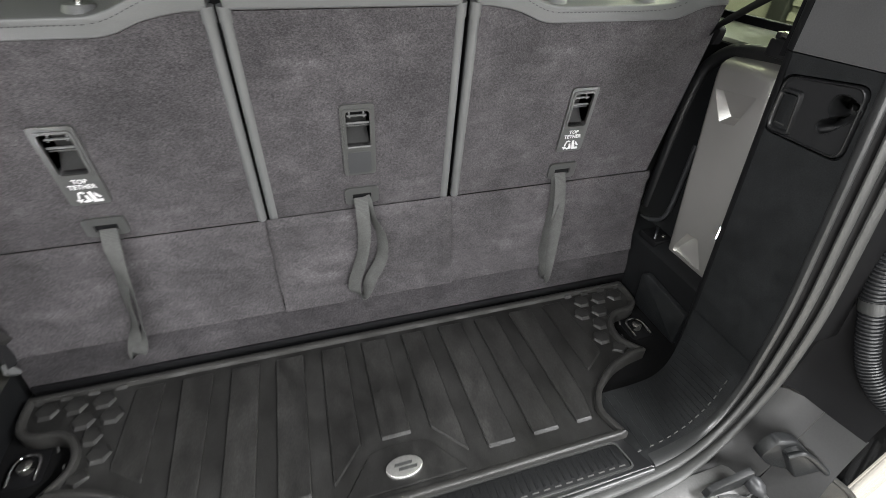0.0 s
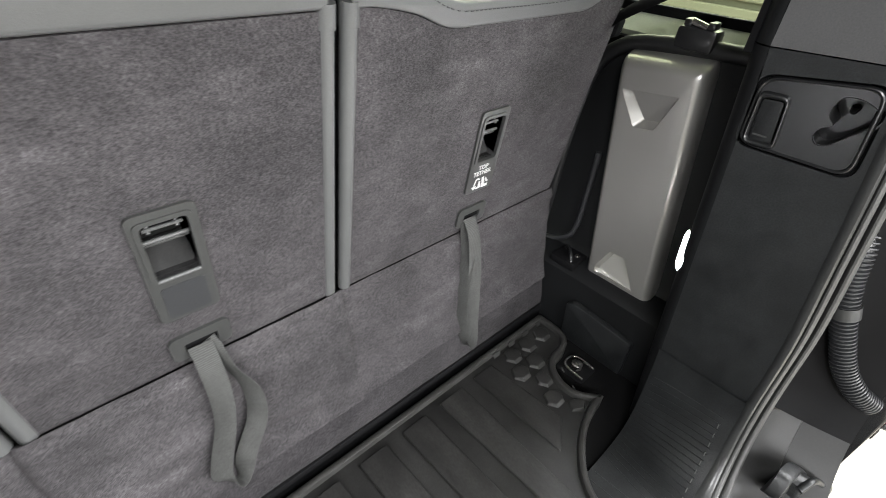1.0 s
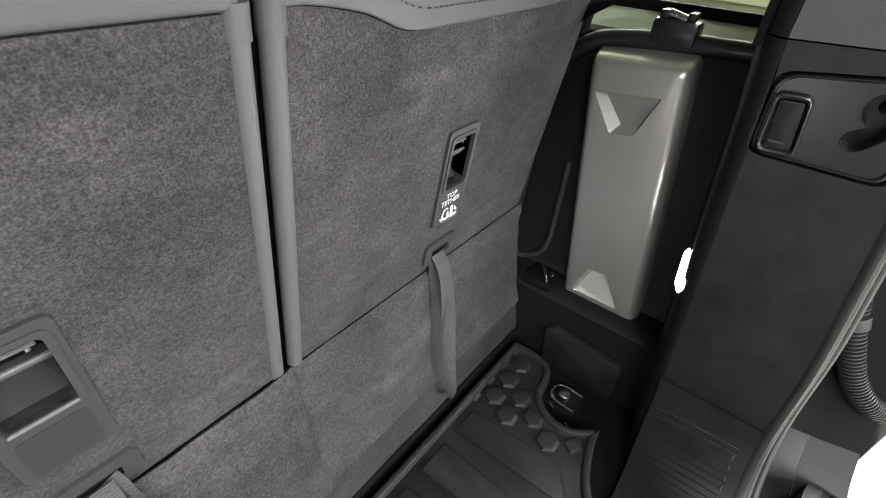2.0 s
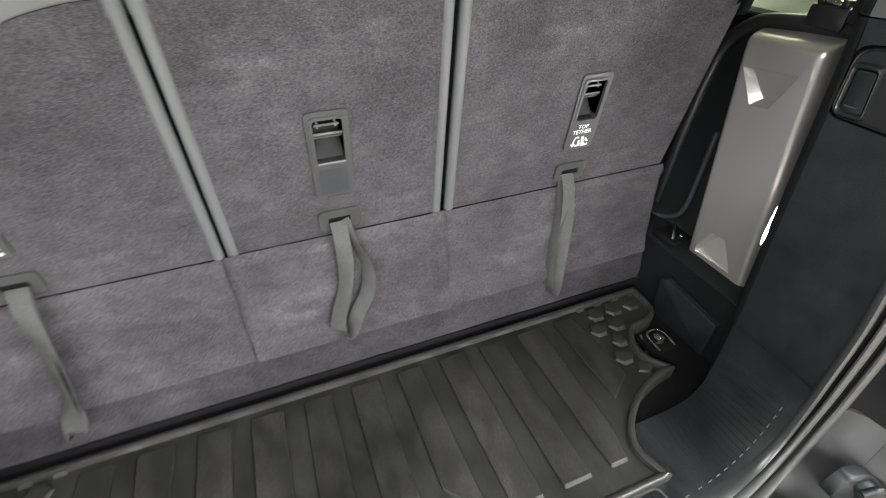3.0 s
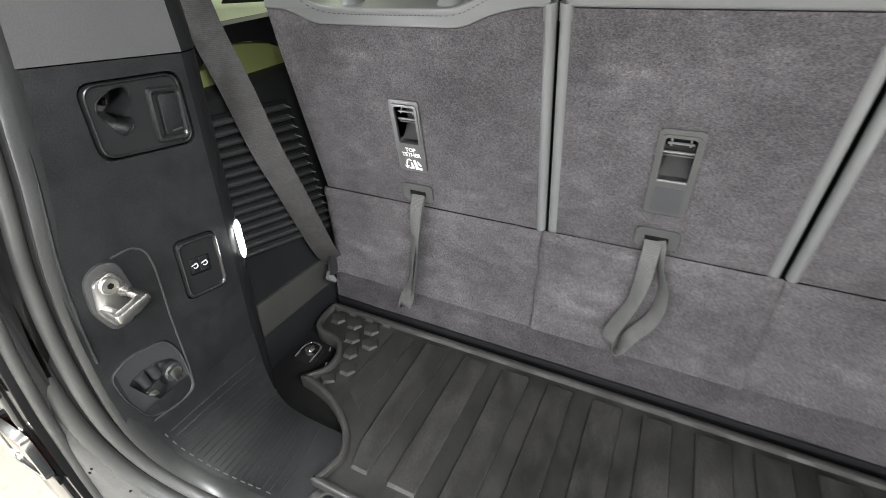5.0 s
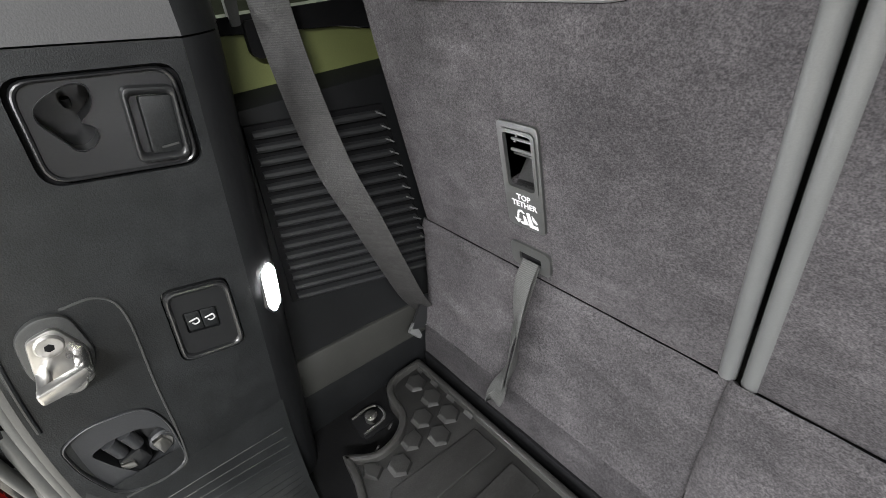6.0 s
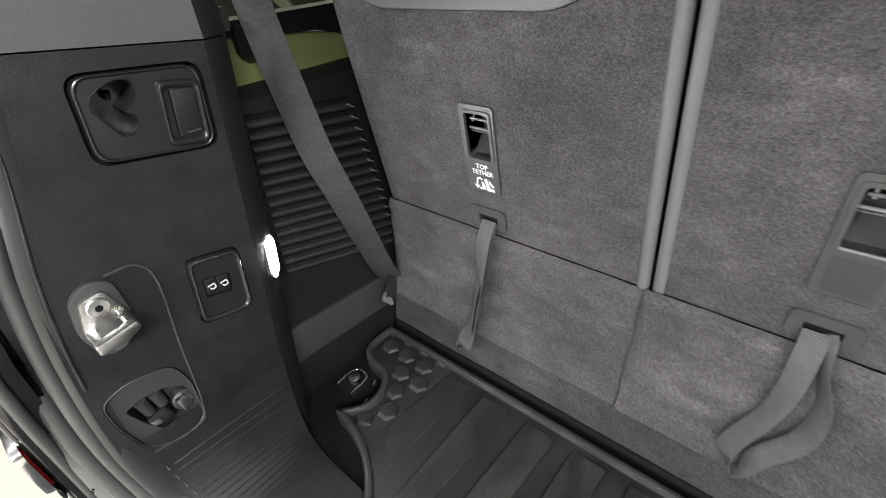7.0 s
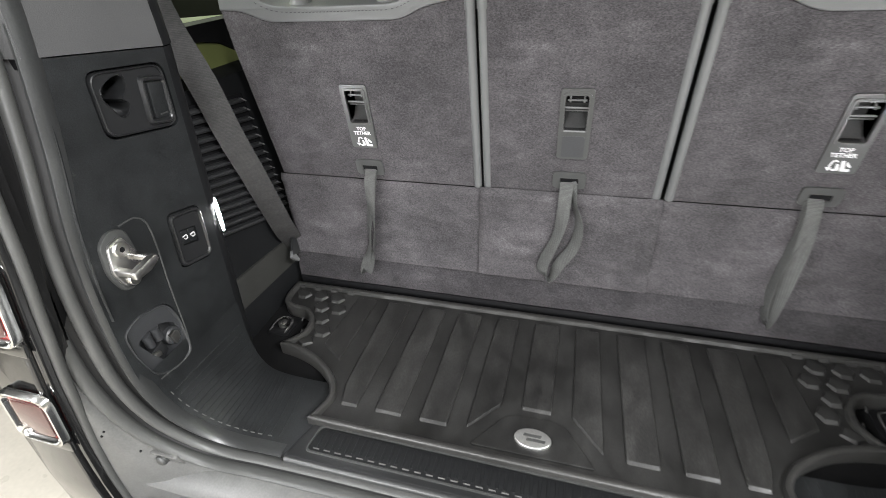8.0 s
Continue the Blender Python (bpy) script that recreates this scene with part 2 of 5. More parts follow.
def solo(name, bm, material, label, category, kind="", loc=(0, 0, 0), group="", angle=38):
    bmesh.ops.translate(bm, vec=-Vector(loc), verts=bm.verts)
    me = finish(bm, material, angle)
    me.name = name
    ob = new(name, me)
    ob.location = loc
    ORG[ob] = Vector(loc)
    return tagged(ob, label, category, group, kind)


def same(a, b, w):
    return Vector((a, b, w))


def prism(poly, w0, w1, f=same, bev=0.0, seg=2):
    """A plate with outline poly (a, b) from depth w0 to w1; f lays (a, b, w) into the world; the edges at w1 are rounded."""
    bm = bmesh.new()
    lo = [bm.verts.new(f(a, b, w0)) for a, b in poly]
    hi = [bm.verts.new(f(a, b, w1)) for a, b in poly]
    n = len(poly)
    bm.faces.new(lo)
    bm.faces.new(hi)
    for i in range(n):
        bm.faces.new((lo[i], lo[(i + 1) % n], hi[(i + 1) % n], hi[i]))
    bmesh.ops.recalc_face_normals(bm, faces=bm.faces)
    if bev:
        top = set(hi)
        es = [e for e in bm.edges if e.verts[0] in top and e.verts[1] in top]
        bmesh.ops.bevel(bm, geom=es, offset=bev, segments=seg, affect="EDGES", profile=0.5, clamp_overlap=True)
    return bm


def holed(outer, holes, w0, w1, f=same, depth=None, floor=False):
    """A plate at w1 with its rim down to w0 and holes whose walls go to depth (w0 when None); floor closes the holes."""
    bm = bmesh.new()
    edges = []
    depth = w0 if depth is None else depth

    def ring(pts, low, close):
        hi = [bm.verts.new(f(a, b, w1)) for a, b in pts]
        lo = [bm.verts.new(f(a, b, low)) for a, b in pts]
        n = len(pts)
        for i in range(n):
            j = (i + 1) % n
            edges.append(bm.edges.new((hi[i], hi[j])))
        walls = [(hi[i], hi[(i + 1) % n], lo[(i + 1) % n], lo[i]) for i in range(n)]
        return walls, (lo if close else None)

    jobs = [ring(outer, w0, False)] + [ring(h, depth, floor) for h in holes]
    bmesh.ops.triangle_fill(bm, use_beauty=True, use_dissolve=False, edges=edges)
    for walls, lo in jobs:
        for q in walls:
            bm.faces.new(q)
        if lo:
            bm.faces.new(lo)
    bmesh.ops.recalc_face_normals(bm, faces=bm.faces)
    return bm


def roundpoly(pts, r, n=4):
    out = []
    k = len(pts)
    for i in range(k):
        p, a, b = Vector(pts[i]), Vector(pts[i - 1]), Vector(pts[(i + 1) % k])
        rr = r[i] if isinstance(r, (list, tuple)) else r
        if rr <= 0:
            out.append(tuple(p))
            continue
        da, db = (a - p), (b - p)
        d = min(rr, da.length * 0.48, db.length * 0.48)
        s, e = p + da.normalized() * d, p + db.normalized() * d
        for t in range(n + 1):
            u = t / n
            out.append(tuple((1 - u) ** 2 * s + 2 * u * (1 - u) * p + u * u * e))
    return out


def rrect(a0, b0, a1, b1, r, n=4):
    return roundpoly([(a0, b0), (a1, b0), (a1, b1), (a0, b1)], r, n)


def spline(pts, n=8, closed=False):
    """Points of a smooth curve through pts."""
    pts = [Vector(p) for p in pts]
    k = len(pts)
    out = []
    for i in range(k if closed else k - 1):
        p1, p2 = pts[i], pts[(i + 1) % k]
        p0 = pts[i - 1] if (closed or i > 0) else p1 + (p1 - p2)
        p3 = pts[(i + 2) % k] if (closed or i + 2 < k) else p2 + (p2 - p1)
        for t in range(n):
            u = t / n
            out.append(0.5 * ((2 * p1) + (p2 - p0) * u + (2 * p0 - 5 * p1 + 4 * p2 - p3) * u * u + (3 * p1 - p0 - 3 * p2 + p3) * u ** 3))
    if not closed:
        out.append(pts[-1])
    return out


def tube(path, radius, seg=10, bm=None, caps=True):
    """A round rod along the path; radius is a number or one for each point."""
    bm = bm or bmesh.new()
    path = [Vector(p) for p in path]
    up = Vector((0.13, 0.31, 0.94)).normalized()
    rings = []
    for i, p in enumerate(path):
        d = (path[min(i + 1, len(path) - 1)] - path[max(i - 1, 0)]).normalized()
        s = up - d * up.dot(d)
        if s.length < 1e-4:
            s = d.orthogonal()
        s.normalize()
        up = s
        c = d.cross(s)
        r = radius[i] if isinstance(radius, (list, tuple)) else radius
        rings.append([bm.verts.new(p + (s * math.cos(a) + c * math.sin(a)) * r) for a in (2 * math.pi * k / seg for k in range(seg))])
    for a, b in zip(rings, rings[1:]):
        for k in range(seg):
            bm.faces.new((a[k], a[(k + 1) % seg], b[(k + 1) % seg], b[k]))
    if caps:
        bm.faces.new(rings[0][::-1])
        bm.faces.new(rings[-1])
    bmesh.ops.recalc_face_normals(bm, faces=bm.faces)
    return bm


def ribbon(path, sides, width, thick):
    """A strap along path; sides gives its width direction at each point."""
    bm = bmesh.new()
    rings = []
    for i, p in enumerate(path):
        d = (path[min(i + 1, len(path) - 1)] - path[max(i - 1, 0)]).normalized()
        s = sides[i] - d * sides[i].dot(d)
        s.normalize()
        n = d.cross(s).normalized() * thick / 2
        h = s * width / 2
        rings.append([bm.verts.new(q) for q in (p - h - n * 0.4, p - h * 0.9 - n, p + h * 0.9 - n, p + h - n * 0.4, p + h + n * 0.4, p + h * 0.9 + n, p - h * 0.9 + n, p - h + n * 0.4)])
    k = 8
    for a, b in zip(rings, rings[1:]):
        for j in range(k):
            bm.faces.new((a[j], a[(j + 1) % k], b[(j + 1) % k], b[j]))
    bm.faces.new(rings[0])
    bm.faces.new(rings[-1])
    bmesh.ops.recalc_face_normals(bm, faces=bm.faces)
    return bm


def grid(f, nu, nv):
    """A sheet f(u, v), u and v from 0 to 1."""
    bm = bmesh.new()
    vs = [[bm.verts.new(f(i / nu, j / nv)) for j in range(nv + 1)] for i in range(nu + 1)]
    for i in range(nu):
        for j in range(nv):
            bm.faces.new((vs[i][j], vs[i + 1][j], vs[i + 1][j + 1], vs[i][j + 1]))
    return bm


def thicken(bm, d):
    """Gives a sheet a thickness d against its normals."""
    bmesh.ops.recalc_face_normals(bm, faces=bm.faces)
    bmesh.ops.solidify(bm, geom=list(bm.faces), thickness=d)
    return bm


def box(x0, y0, z0, x1, y1, z1, bev=0.0, seg=2):
    bm = bmesh.new()
    bmesh.ops.create_cube(bm, size=1)
    for v in bm.verts:
        v.co = Vector((x0 + (v.co.x + 0.5) * (x1 - x0), y0 + (v.co.y + 0.5) * (y1 - y0), z0 + (v.co.z + 0.5) * (z1 - z0)))
    if bev:
        bmesh.ops.bevel(bm, geom=list(bm.edges), offset=bev, segments=seg, affect="EDGES", profile=0.5)
    return bm


def join(*bms):
    out = bms[0]
    for b in bms[1:]:
        me = bpy.data.meshes.new("tmp")
        b.to_mesh(me)
        b.free()
        out.from_mesh(me)
        bpy.data.meshes.remove(me)
    return out


def lettering(text, size, f):
    """Raised letters in the plane of f, centred on its origin."""
    cu = bpy.data.curves.new("t", "FONT")
    cu.body, cu.size, cu.align_x, cu.align_y, cu.extrude, cu.resolution_u, cu.offset = text, size, "CENTER", "CENTER", 0.02 * size, 2, 0.02 * size
    ob = bpy.data.objects.new("t", cu)
    me = bpy.data.meshes.new_from_object(ob)
    bm = bmesh.new()
    bm.from_mesh(me)
    bpy.data.objects.remove(ob)
    for v in bm.verts:
        v.co = f(v.co.x, v.co.y, v.co.z)
    return bm


def bezel(loop, k, w0, w1, f):
    """A rounded raised frame between a closed outline and the same outline scaled by k about its middle."""
    c = Vector((sum(p[0] for p in loop) / len(loop), sum(p[1] for p in loop) / len(loop)))
    bm = bmesh.new()
    rings = []
    for t, h in ((0, 0.0), (0.06, 0.55), (0.2, 0.92), (0.4, 1.0), (0.65, 0.9), (0.88, 0.5), (1.0, 0.0)):
        s = 1 + (k - 1) * t
        rings.append([bm.verts.new(f(*(c + (Vector(p) - c) * s), w0 + (w1 - w0) * h)) for p in loop])
    n = len(loop)
    for a, b in zip(rings, rings[1:]):
        for i in range(n):
            bm.faces.new((a[i], a[(i + 1) % n], b[(i + 1) % n], b[i]))
    bmesh.ops.recalc_face_normals(bm, faces=bm.faces)
    return bm


def onx(xs, sgn):
    """Lays (y, z, w) on the upright plane x = xs, w metres into the car."""
    return lambda a, b, w: Vector((xs + sgn * w, a, b))

# ---- the hall round the car ----
GZ = -0.80
solo("ground", box(-7, -7, GZ - 0.1, 7, 7, GZ), FLOORMAT, "pale polished hall floor round the car", "floor", "structure")
solo("ceiling", box(-7, -7, 2.7, 7, 7, 2.8), CEILMAT, "plain pale hall ceiling", "ceiling", "structure")
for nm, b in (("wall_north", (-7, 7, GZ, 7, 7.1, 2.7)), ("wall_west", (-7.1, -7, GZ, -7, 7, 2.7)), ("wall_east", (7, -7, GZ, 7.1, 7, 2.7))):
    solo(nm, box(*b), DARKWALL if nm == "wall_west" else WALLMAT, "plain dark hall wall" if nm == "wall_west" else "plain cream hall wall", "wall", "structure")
for x, y in ((-2.9, 2.2), (2.9, 2.2), (-4.8, 4.6), (4.8, 4.6)):
    lp = thing("ceiling_light", (x, y, 2.62), "white rectangular ceiling light panel on the hall ceiling", "ceiling light", "hall ceiling lights")
    part("housing", box(x - 0.72, y - 0.82, 2.62, x + 0.72, y + 0.82, 2.699, 0.01), CEILMAT, lp)
    part("diffuser", box(x - 0.68, y - 0.78, 2.612, x + 0.68, y + 0.78, 2.619), PANELDIM if x < 0 else PANELGLOW, lp)

# Openings and windows behind the car are added to hold the fill lamps
solo("wall_south", holed([(-7, GZ), (7, GZ), (7, 2.7), (-7, 2.7)], [rrect(-2.6, 0.50, -0.6, 2.60, 0.01, 1), rrect(0.6, 0.50, 2.6, 2.60, 0.01, 1)], -5.1, -4.9, lambda a, b, w: Vector((a, w, b))), WALLMAT, "unseen cream hall wall with two added openings", "wall", "structure")
for k, x in (("added_window_3", -1.6), ("added_window_4", 1.6)):
    hw = thing(k, (x, -5.0, 0.50), "added unseen hall window with a pale aluminium frame", "window", kind="structure")
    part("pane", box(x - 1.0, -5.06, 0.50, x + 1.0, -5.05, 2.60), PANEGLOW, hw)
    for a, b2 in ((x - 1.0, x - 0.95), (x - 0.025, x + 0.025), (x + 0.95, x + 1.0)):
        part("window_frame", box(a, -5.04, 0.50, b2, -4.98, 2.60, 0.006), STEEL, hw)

# pale slatted screen seen through one side window
scr = thing("slatted_screen", (4.0, 2.0, GZ), "cream slatted wall screen beyond the side window", "screen")
part("backing", box(4.06, -1.0, GZ, 4.12, 6.5, 2.3), WALLMAT, scr)
part("post", box(3.97, 2.92, GZ, 4.055, 3.08, 2.3, 0.01), GREYDARK, scr)
for i in range(26):
    z = GZ + 0.1 + i * 0.115
    part("slat", box(4.0, -1.0, z, 4.05, 2.90, z + 0.07, 0.008, 1), WALLMAT, scr)


def parked_car(loc, turn, paint, label):
    """A plain parked car seen only in part through glass: shell, glasshouse, wheels, lamps."""
    c = thing("car", (0, 0, 0), label, "car", "parked cars")
    side = [(-2.2, 0.35), (-2.25, 0.75), (-2.0, 0.98), (-0.9, 1.08), (-0.2, 1.5), (1.3, 1.52), (2.1, 1.05), (2.25, 0.7), (2.2, 0.3)]
    f = lambda a, b, w: Vector((w, a, b))
    part("shell", prism(roundpoly(side, 0.2, 4), -0.88, 0.88, f, 0.1, 3), paint, c)
    for s in (-1, 1):
        wp = [(-0.7, 1.1), (-0.15, 1.42), (1.2, 1.44), (1.75, 1.1)]
        g = lambda a, b, w, s=s: Vector((s * w, a, b))
        part("window", prism(roundpoly(wp, 0.08), 0.84, 0.886, g, 0.01), DARK, c)
        for y in (-1.4, 1.4):
            wh = part("wheel", tube([(s * 0.70, y, 0.34), (s * 0.90, y, 0.34)], 0.34, 28), TYRE, c)
            part("rim", tube([(s * 0.86, y, 0.34), (s * 0.905, y, 0.34)], [0.24, 0.21], 20), STEEL, wh)
        part("headlight", box(min(s * 0.5, s * 0.84), -2.24, 0.72, max(s * 0.5, s * 0.84), -2.1, 0.84, 0.03), CHROME, c)
    part("windscreen", prism([(-0.72, 0), (0.72, 0), (0.62, 0.8), (-0.62, 0.8)], 0, 0.02, lambda a, b, w: Vector((a, -0.92 + b * 0.87 - w * 0.5, 1.09 + b * 0.5 + w)), 0.005), DARK, c)
    c.matrix_world = pose(*loc, 0, 0, turn)
    return c


parked_car((-3.9, 1.2, GZ), 86, GREYDARK, "black car parked beyond the side window")
parked_car((-4.2, 4.6, GZ), 30, WHITECAR, "white car parked beyond the side window")
parked_car((-4.9, -1.3, GZ), 95, WHITECAR, "white car parked farther back in the hall")
parked_car((2.7, 4.6, GZ), -8, WHITECAR, "white car parked beside a slatted screen")

# ---- the car's shell ----
solo("floor", box(-0.84, -0.065, -0.07, 0.84, 0.90, -0.036), LOADFLOOR, "black load floor under the mat, darkened for corner shade", "floor", "structure")
solo("roof", box(-0.86, 0.0, 1.02, 0.86, 2.6, 1.07, 0.02), HEADLINER, "pale grey headliner under the car roof", "roof", "structure")
# added dark wall and floor; the cabin's shade is in their colour
solo("wall_front", box(-0.9, 2.6, -0.5, 0.9, 2.66, 1.07), DARK, "dark wall added to close the cabin's far end", "wall", "structure")
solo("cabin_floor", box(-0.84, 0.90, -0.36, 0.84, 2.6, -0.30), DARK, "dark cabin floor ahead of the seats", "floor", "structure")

XL, XR = -0.650, 0.615
EDGE = [(-0.645, -0.010, 1.0), (-0.648, -0.028, 0.75), (-0.650, -0.060, 0.58), (-0.652, -0.092, 0.45), (-0.653, -0.110, 0.33), (-0.653, -0.117, 0.20), (-0.641, -0.110, 0.105),
        (-0.608, -0.096, 0.040), (-0.560, -0.081, -0.002), (-0.490, -0.070, -0.019), (-0.3, -0.066, -0.021), (0, -0.066, -0.021), (0.28, -0.065, -0.021), (0.44, -0.058, -0.019),
        (0.520, -0.051, -0.002), (0.573, -0.043, 0.040), (0.604, -0.034, 0.105), (0.614, -0.028, 0.18), (0.615, -0.021, 0.30), (0.615, -0.007, 0.42), (0.614, 0.010, 0.56), (0.612, 0.033, 0.75), (0.610, 0.058, 1.0)]
LOOP = spline(EDGE, 6)
OUTW = []
for i, p in enumerate(LOOP):
    d = LOOP[min(i + 1, len(LOOP) - 1)] - LOOP[max(i - 1, 0)]
    n = Vector((d.z, 0, -d.x)).normalized()
    down = max(0.0, -n.z)
    right = max(0.0, n.x)
    OUTW.append((n * (1.0 - 0.62 * down), 1.0 - 0.5 * right))


def rim_point(i, n, r):
    """n metres outwards from the opening's edge and r to the rear, at step i of the loop."""
    k, q = OUTW[i]
    return LOOP[i] + k * n + Vector((0, -r * q, 0))


def rim(profile, a=0, b=None):
    b = len(LOOP) if b is None else b
    bm = bmesh.new()
    rows = [[bm.verts.new(rim_point(i, n, r)) for n, r in profile] for i in range(a, b)]
    for p, q in zip(rows, rows[1:]):
        for j in range(len(profile) - 1):
            bm.faces.new((p[j], q[j], q[j + 1], p[j + 1]))
    bmesh.ops.recalc_face_normals(bm, faces=bm.faces)
    return bm


def arc(cn, cr, rad, a0, a1, n):
    return [(cn + rad * math.cos(radians(a0 + (a1 - a0) * k / n)), cr + rad * math.sin(radians(a0 + (a1 - a0) * k / n))) for k in range(n + 1)]


TRIM_A = max(i for i, p in enumerate(LOOP) if p.x < -0.455) + 1
TRIM_B = min(i for i, p in enumerate(LOOP) if p.x > 0.428)
TRIM = [(0.006, -0.03), (-0.001, -0.016), (-0.003, -0.006), (-0.002, 0.003), (0.002, 0.008), (0.006, 0.008), (0.009, 0.004), (0.010, -0.012)]
for a, b in ((0, TRIM_A), (TRIM_B, None)):
    solo("opening_trim", rim(TRIM, a, b), EDGETRIM, "satin dark grey edge trim round the load opening", "trim", "structure")
seal = thing("door_seal", (0, -0.1, -0.02), "dark grey rubber door seal round the load opening", "door seal")
part("seal_lip", rim([(0.002, -0.010), (0.012, -0.012), (0.024, -0.008), (0.034, 0.004)]), SEALDARK, seal)
part("inner_bead", rim(arc(0.0335, 0.014, 0.0100, 250, -75, 12)), SEAL, seal)
part("groove", rim([(0.030, 0.006), (0.040, 0.003), (0.048, 0.003), (0.056, 0.014), (0.062, 0.026)]), SEALDARK, seal)
part("outer_bead", rim(arc(0.0630, 0.034, 0.0120, 240, -20, 10)), SEAL, seal)

body = thing("car_body", (0, -0.15, -0.1), "dark grey painted rear body of the car round the opening", "car body", kind="structure")
MID = len(LOOP) // 2
NJ = min(i for i, p in enumerate(LOOP) if p.x > 0.5 and p.z > 0.118)
NB = max(i for i, p in enumerate(LOOP) if p.x < -0.44)
FOLD = [(-0.680, -0.080, 1.0), (-0.680, -0.100, 0.75), (-0.667, -0.130, 0.60), (-0.668, -0.155, 0.45), (-0.682, -0.166, 0.36), (-0.712, -0.172, 0.24), (-0.750, -0.176, 0.07), (-0.766, -0.178, -0.04), (-0.774, -0.178, -0.16)]


def fold(z):
    """The outer fold of the jamb at height z."""
    for a, b in zip(FOLD, FOLD[1:]):
        if z >= b[2]:
            break
    k = (z - b[2]) / (a[2] - b[2])
    return Vector((b[0] + (a[0] - b[0]) * k, b[1] + (a[1] - b[1]) * k, z))


def jamb_left(u, v):
    i = round(u * NB)
    p = rim_point(i, 0.068, 0.038)
    k = max(0.0, (i - JC) / (NB - JC))
    q = fold(min(LOOP[i].z, 0.95) if i <= JC else LOOP[JC].z * (1 - k) - 0.15 * k)
    r = p.lerp(q, v)
    return r + Vector((0, -0.006 * math.sin(math.pi * v) + 0.012 * math.sin(math.pi * min(1.0, v * 2.2)), 0))


JC = max(i for i, p in enumerate(LOOP) if p.x < 0 and p.z > 0.12)
part("jamb", grid(jamb_left, NB, 8), GREYPAINT, body, "grey painted door jamb")
part("jamb_ridge", tube([fold(1.0 - 1.14 * k / 40) for k in range(41)], 0.0075, 10), SEAL, body)
for k, (z, v) in enumerate(((0.33, 0.45), (0.22, 0.35), (0.20, 0.62), (0.13, 0.3), (0.10, 0.55), (0.09, 0.72), (0.05, 0.4), (0.30, 0.7))):
    i = min(range(NB), key=lambda j: abs(LOOP[j].z - z))
    c = jamb_left(i / NB, v)
    part("paint_speck", tube([c + Vector((0.001, -0.0012, 0)), c + Vector((0.0, 0.0012, 0))], [0.0016 + 0.0003 * (k % 3), 0.0026], 7), DARK, body)
FLAT = [(0.068, 0.036), (0.072, 0.028), (0.082, 0.024), (0.112, 0.024), (0.122, 0.040), (0.132, 0.100)]
BULGE = [(0.068, 0.034), (0.078, 0.018), (0.096, 0.012), (0.128, 0.030), (0.158, 0.078), (0.176, 0.135)]


def pad(u, v):
    """Painted body under and beside the seal: flat under the sill, a smooth bulge at the hinge corner."""
    i, j = MID + round(u * (NJ - 1 - MID)), round(v * 5)
    k = min(1.0, max(0.0, (LOOP[i].x - 0.46) / 0.12))
    k = k * k * (3 - 2 * k)
    n, r = (FLAT[j][q] + (BULGE[j][q] - FLAT[j][q]) * k for q in (0, 1))
    return rim_point(i, n, r)


part("jamb", grid(pad, NJ - 1 - MID, 5), DIMJAMB, body, "grey painted door jamb")
part("black_flange", rim([(0.177, 0.136), (0.186, 0.190), (0.196, 0.270)], MID, NJ), DIMJAMB, body)
# shade of the hinge recess, put into a near-black jamb and plate
part("hinge_jamb", rim([(0.068, 0.036), (0.074, 0.020), (0.082, 0.008), (0.130, 0.004), (0.150, 0.040), (0.165, 0.160), (0.185, 0.270)], NJ - 1), DARK, body, "jamb behind the hinge, its shade put in as near-black")
part("hinge_shade_plate", prism(roundpoly([(0.690, 0.215), (0.775, 0.215), (0.775, 0.62), (0.690, 0.62)], 0.03, 4), 0.0, 0.006, lambda a, b, w: Vector((a, -0.034 - w + 0.10 * max(0.0, b - 0.25), b)), 0.002), DARK, body, "dark plate standing in for the shaded hinge recess")


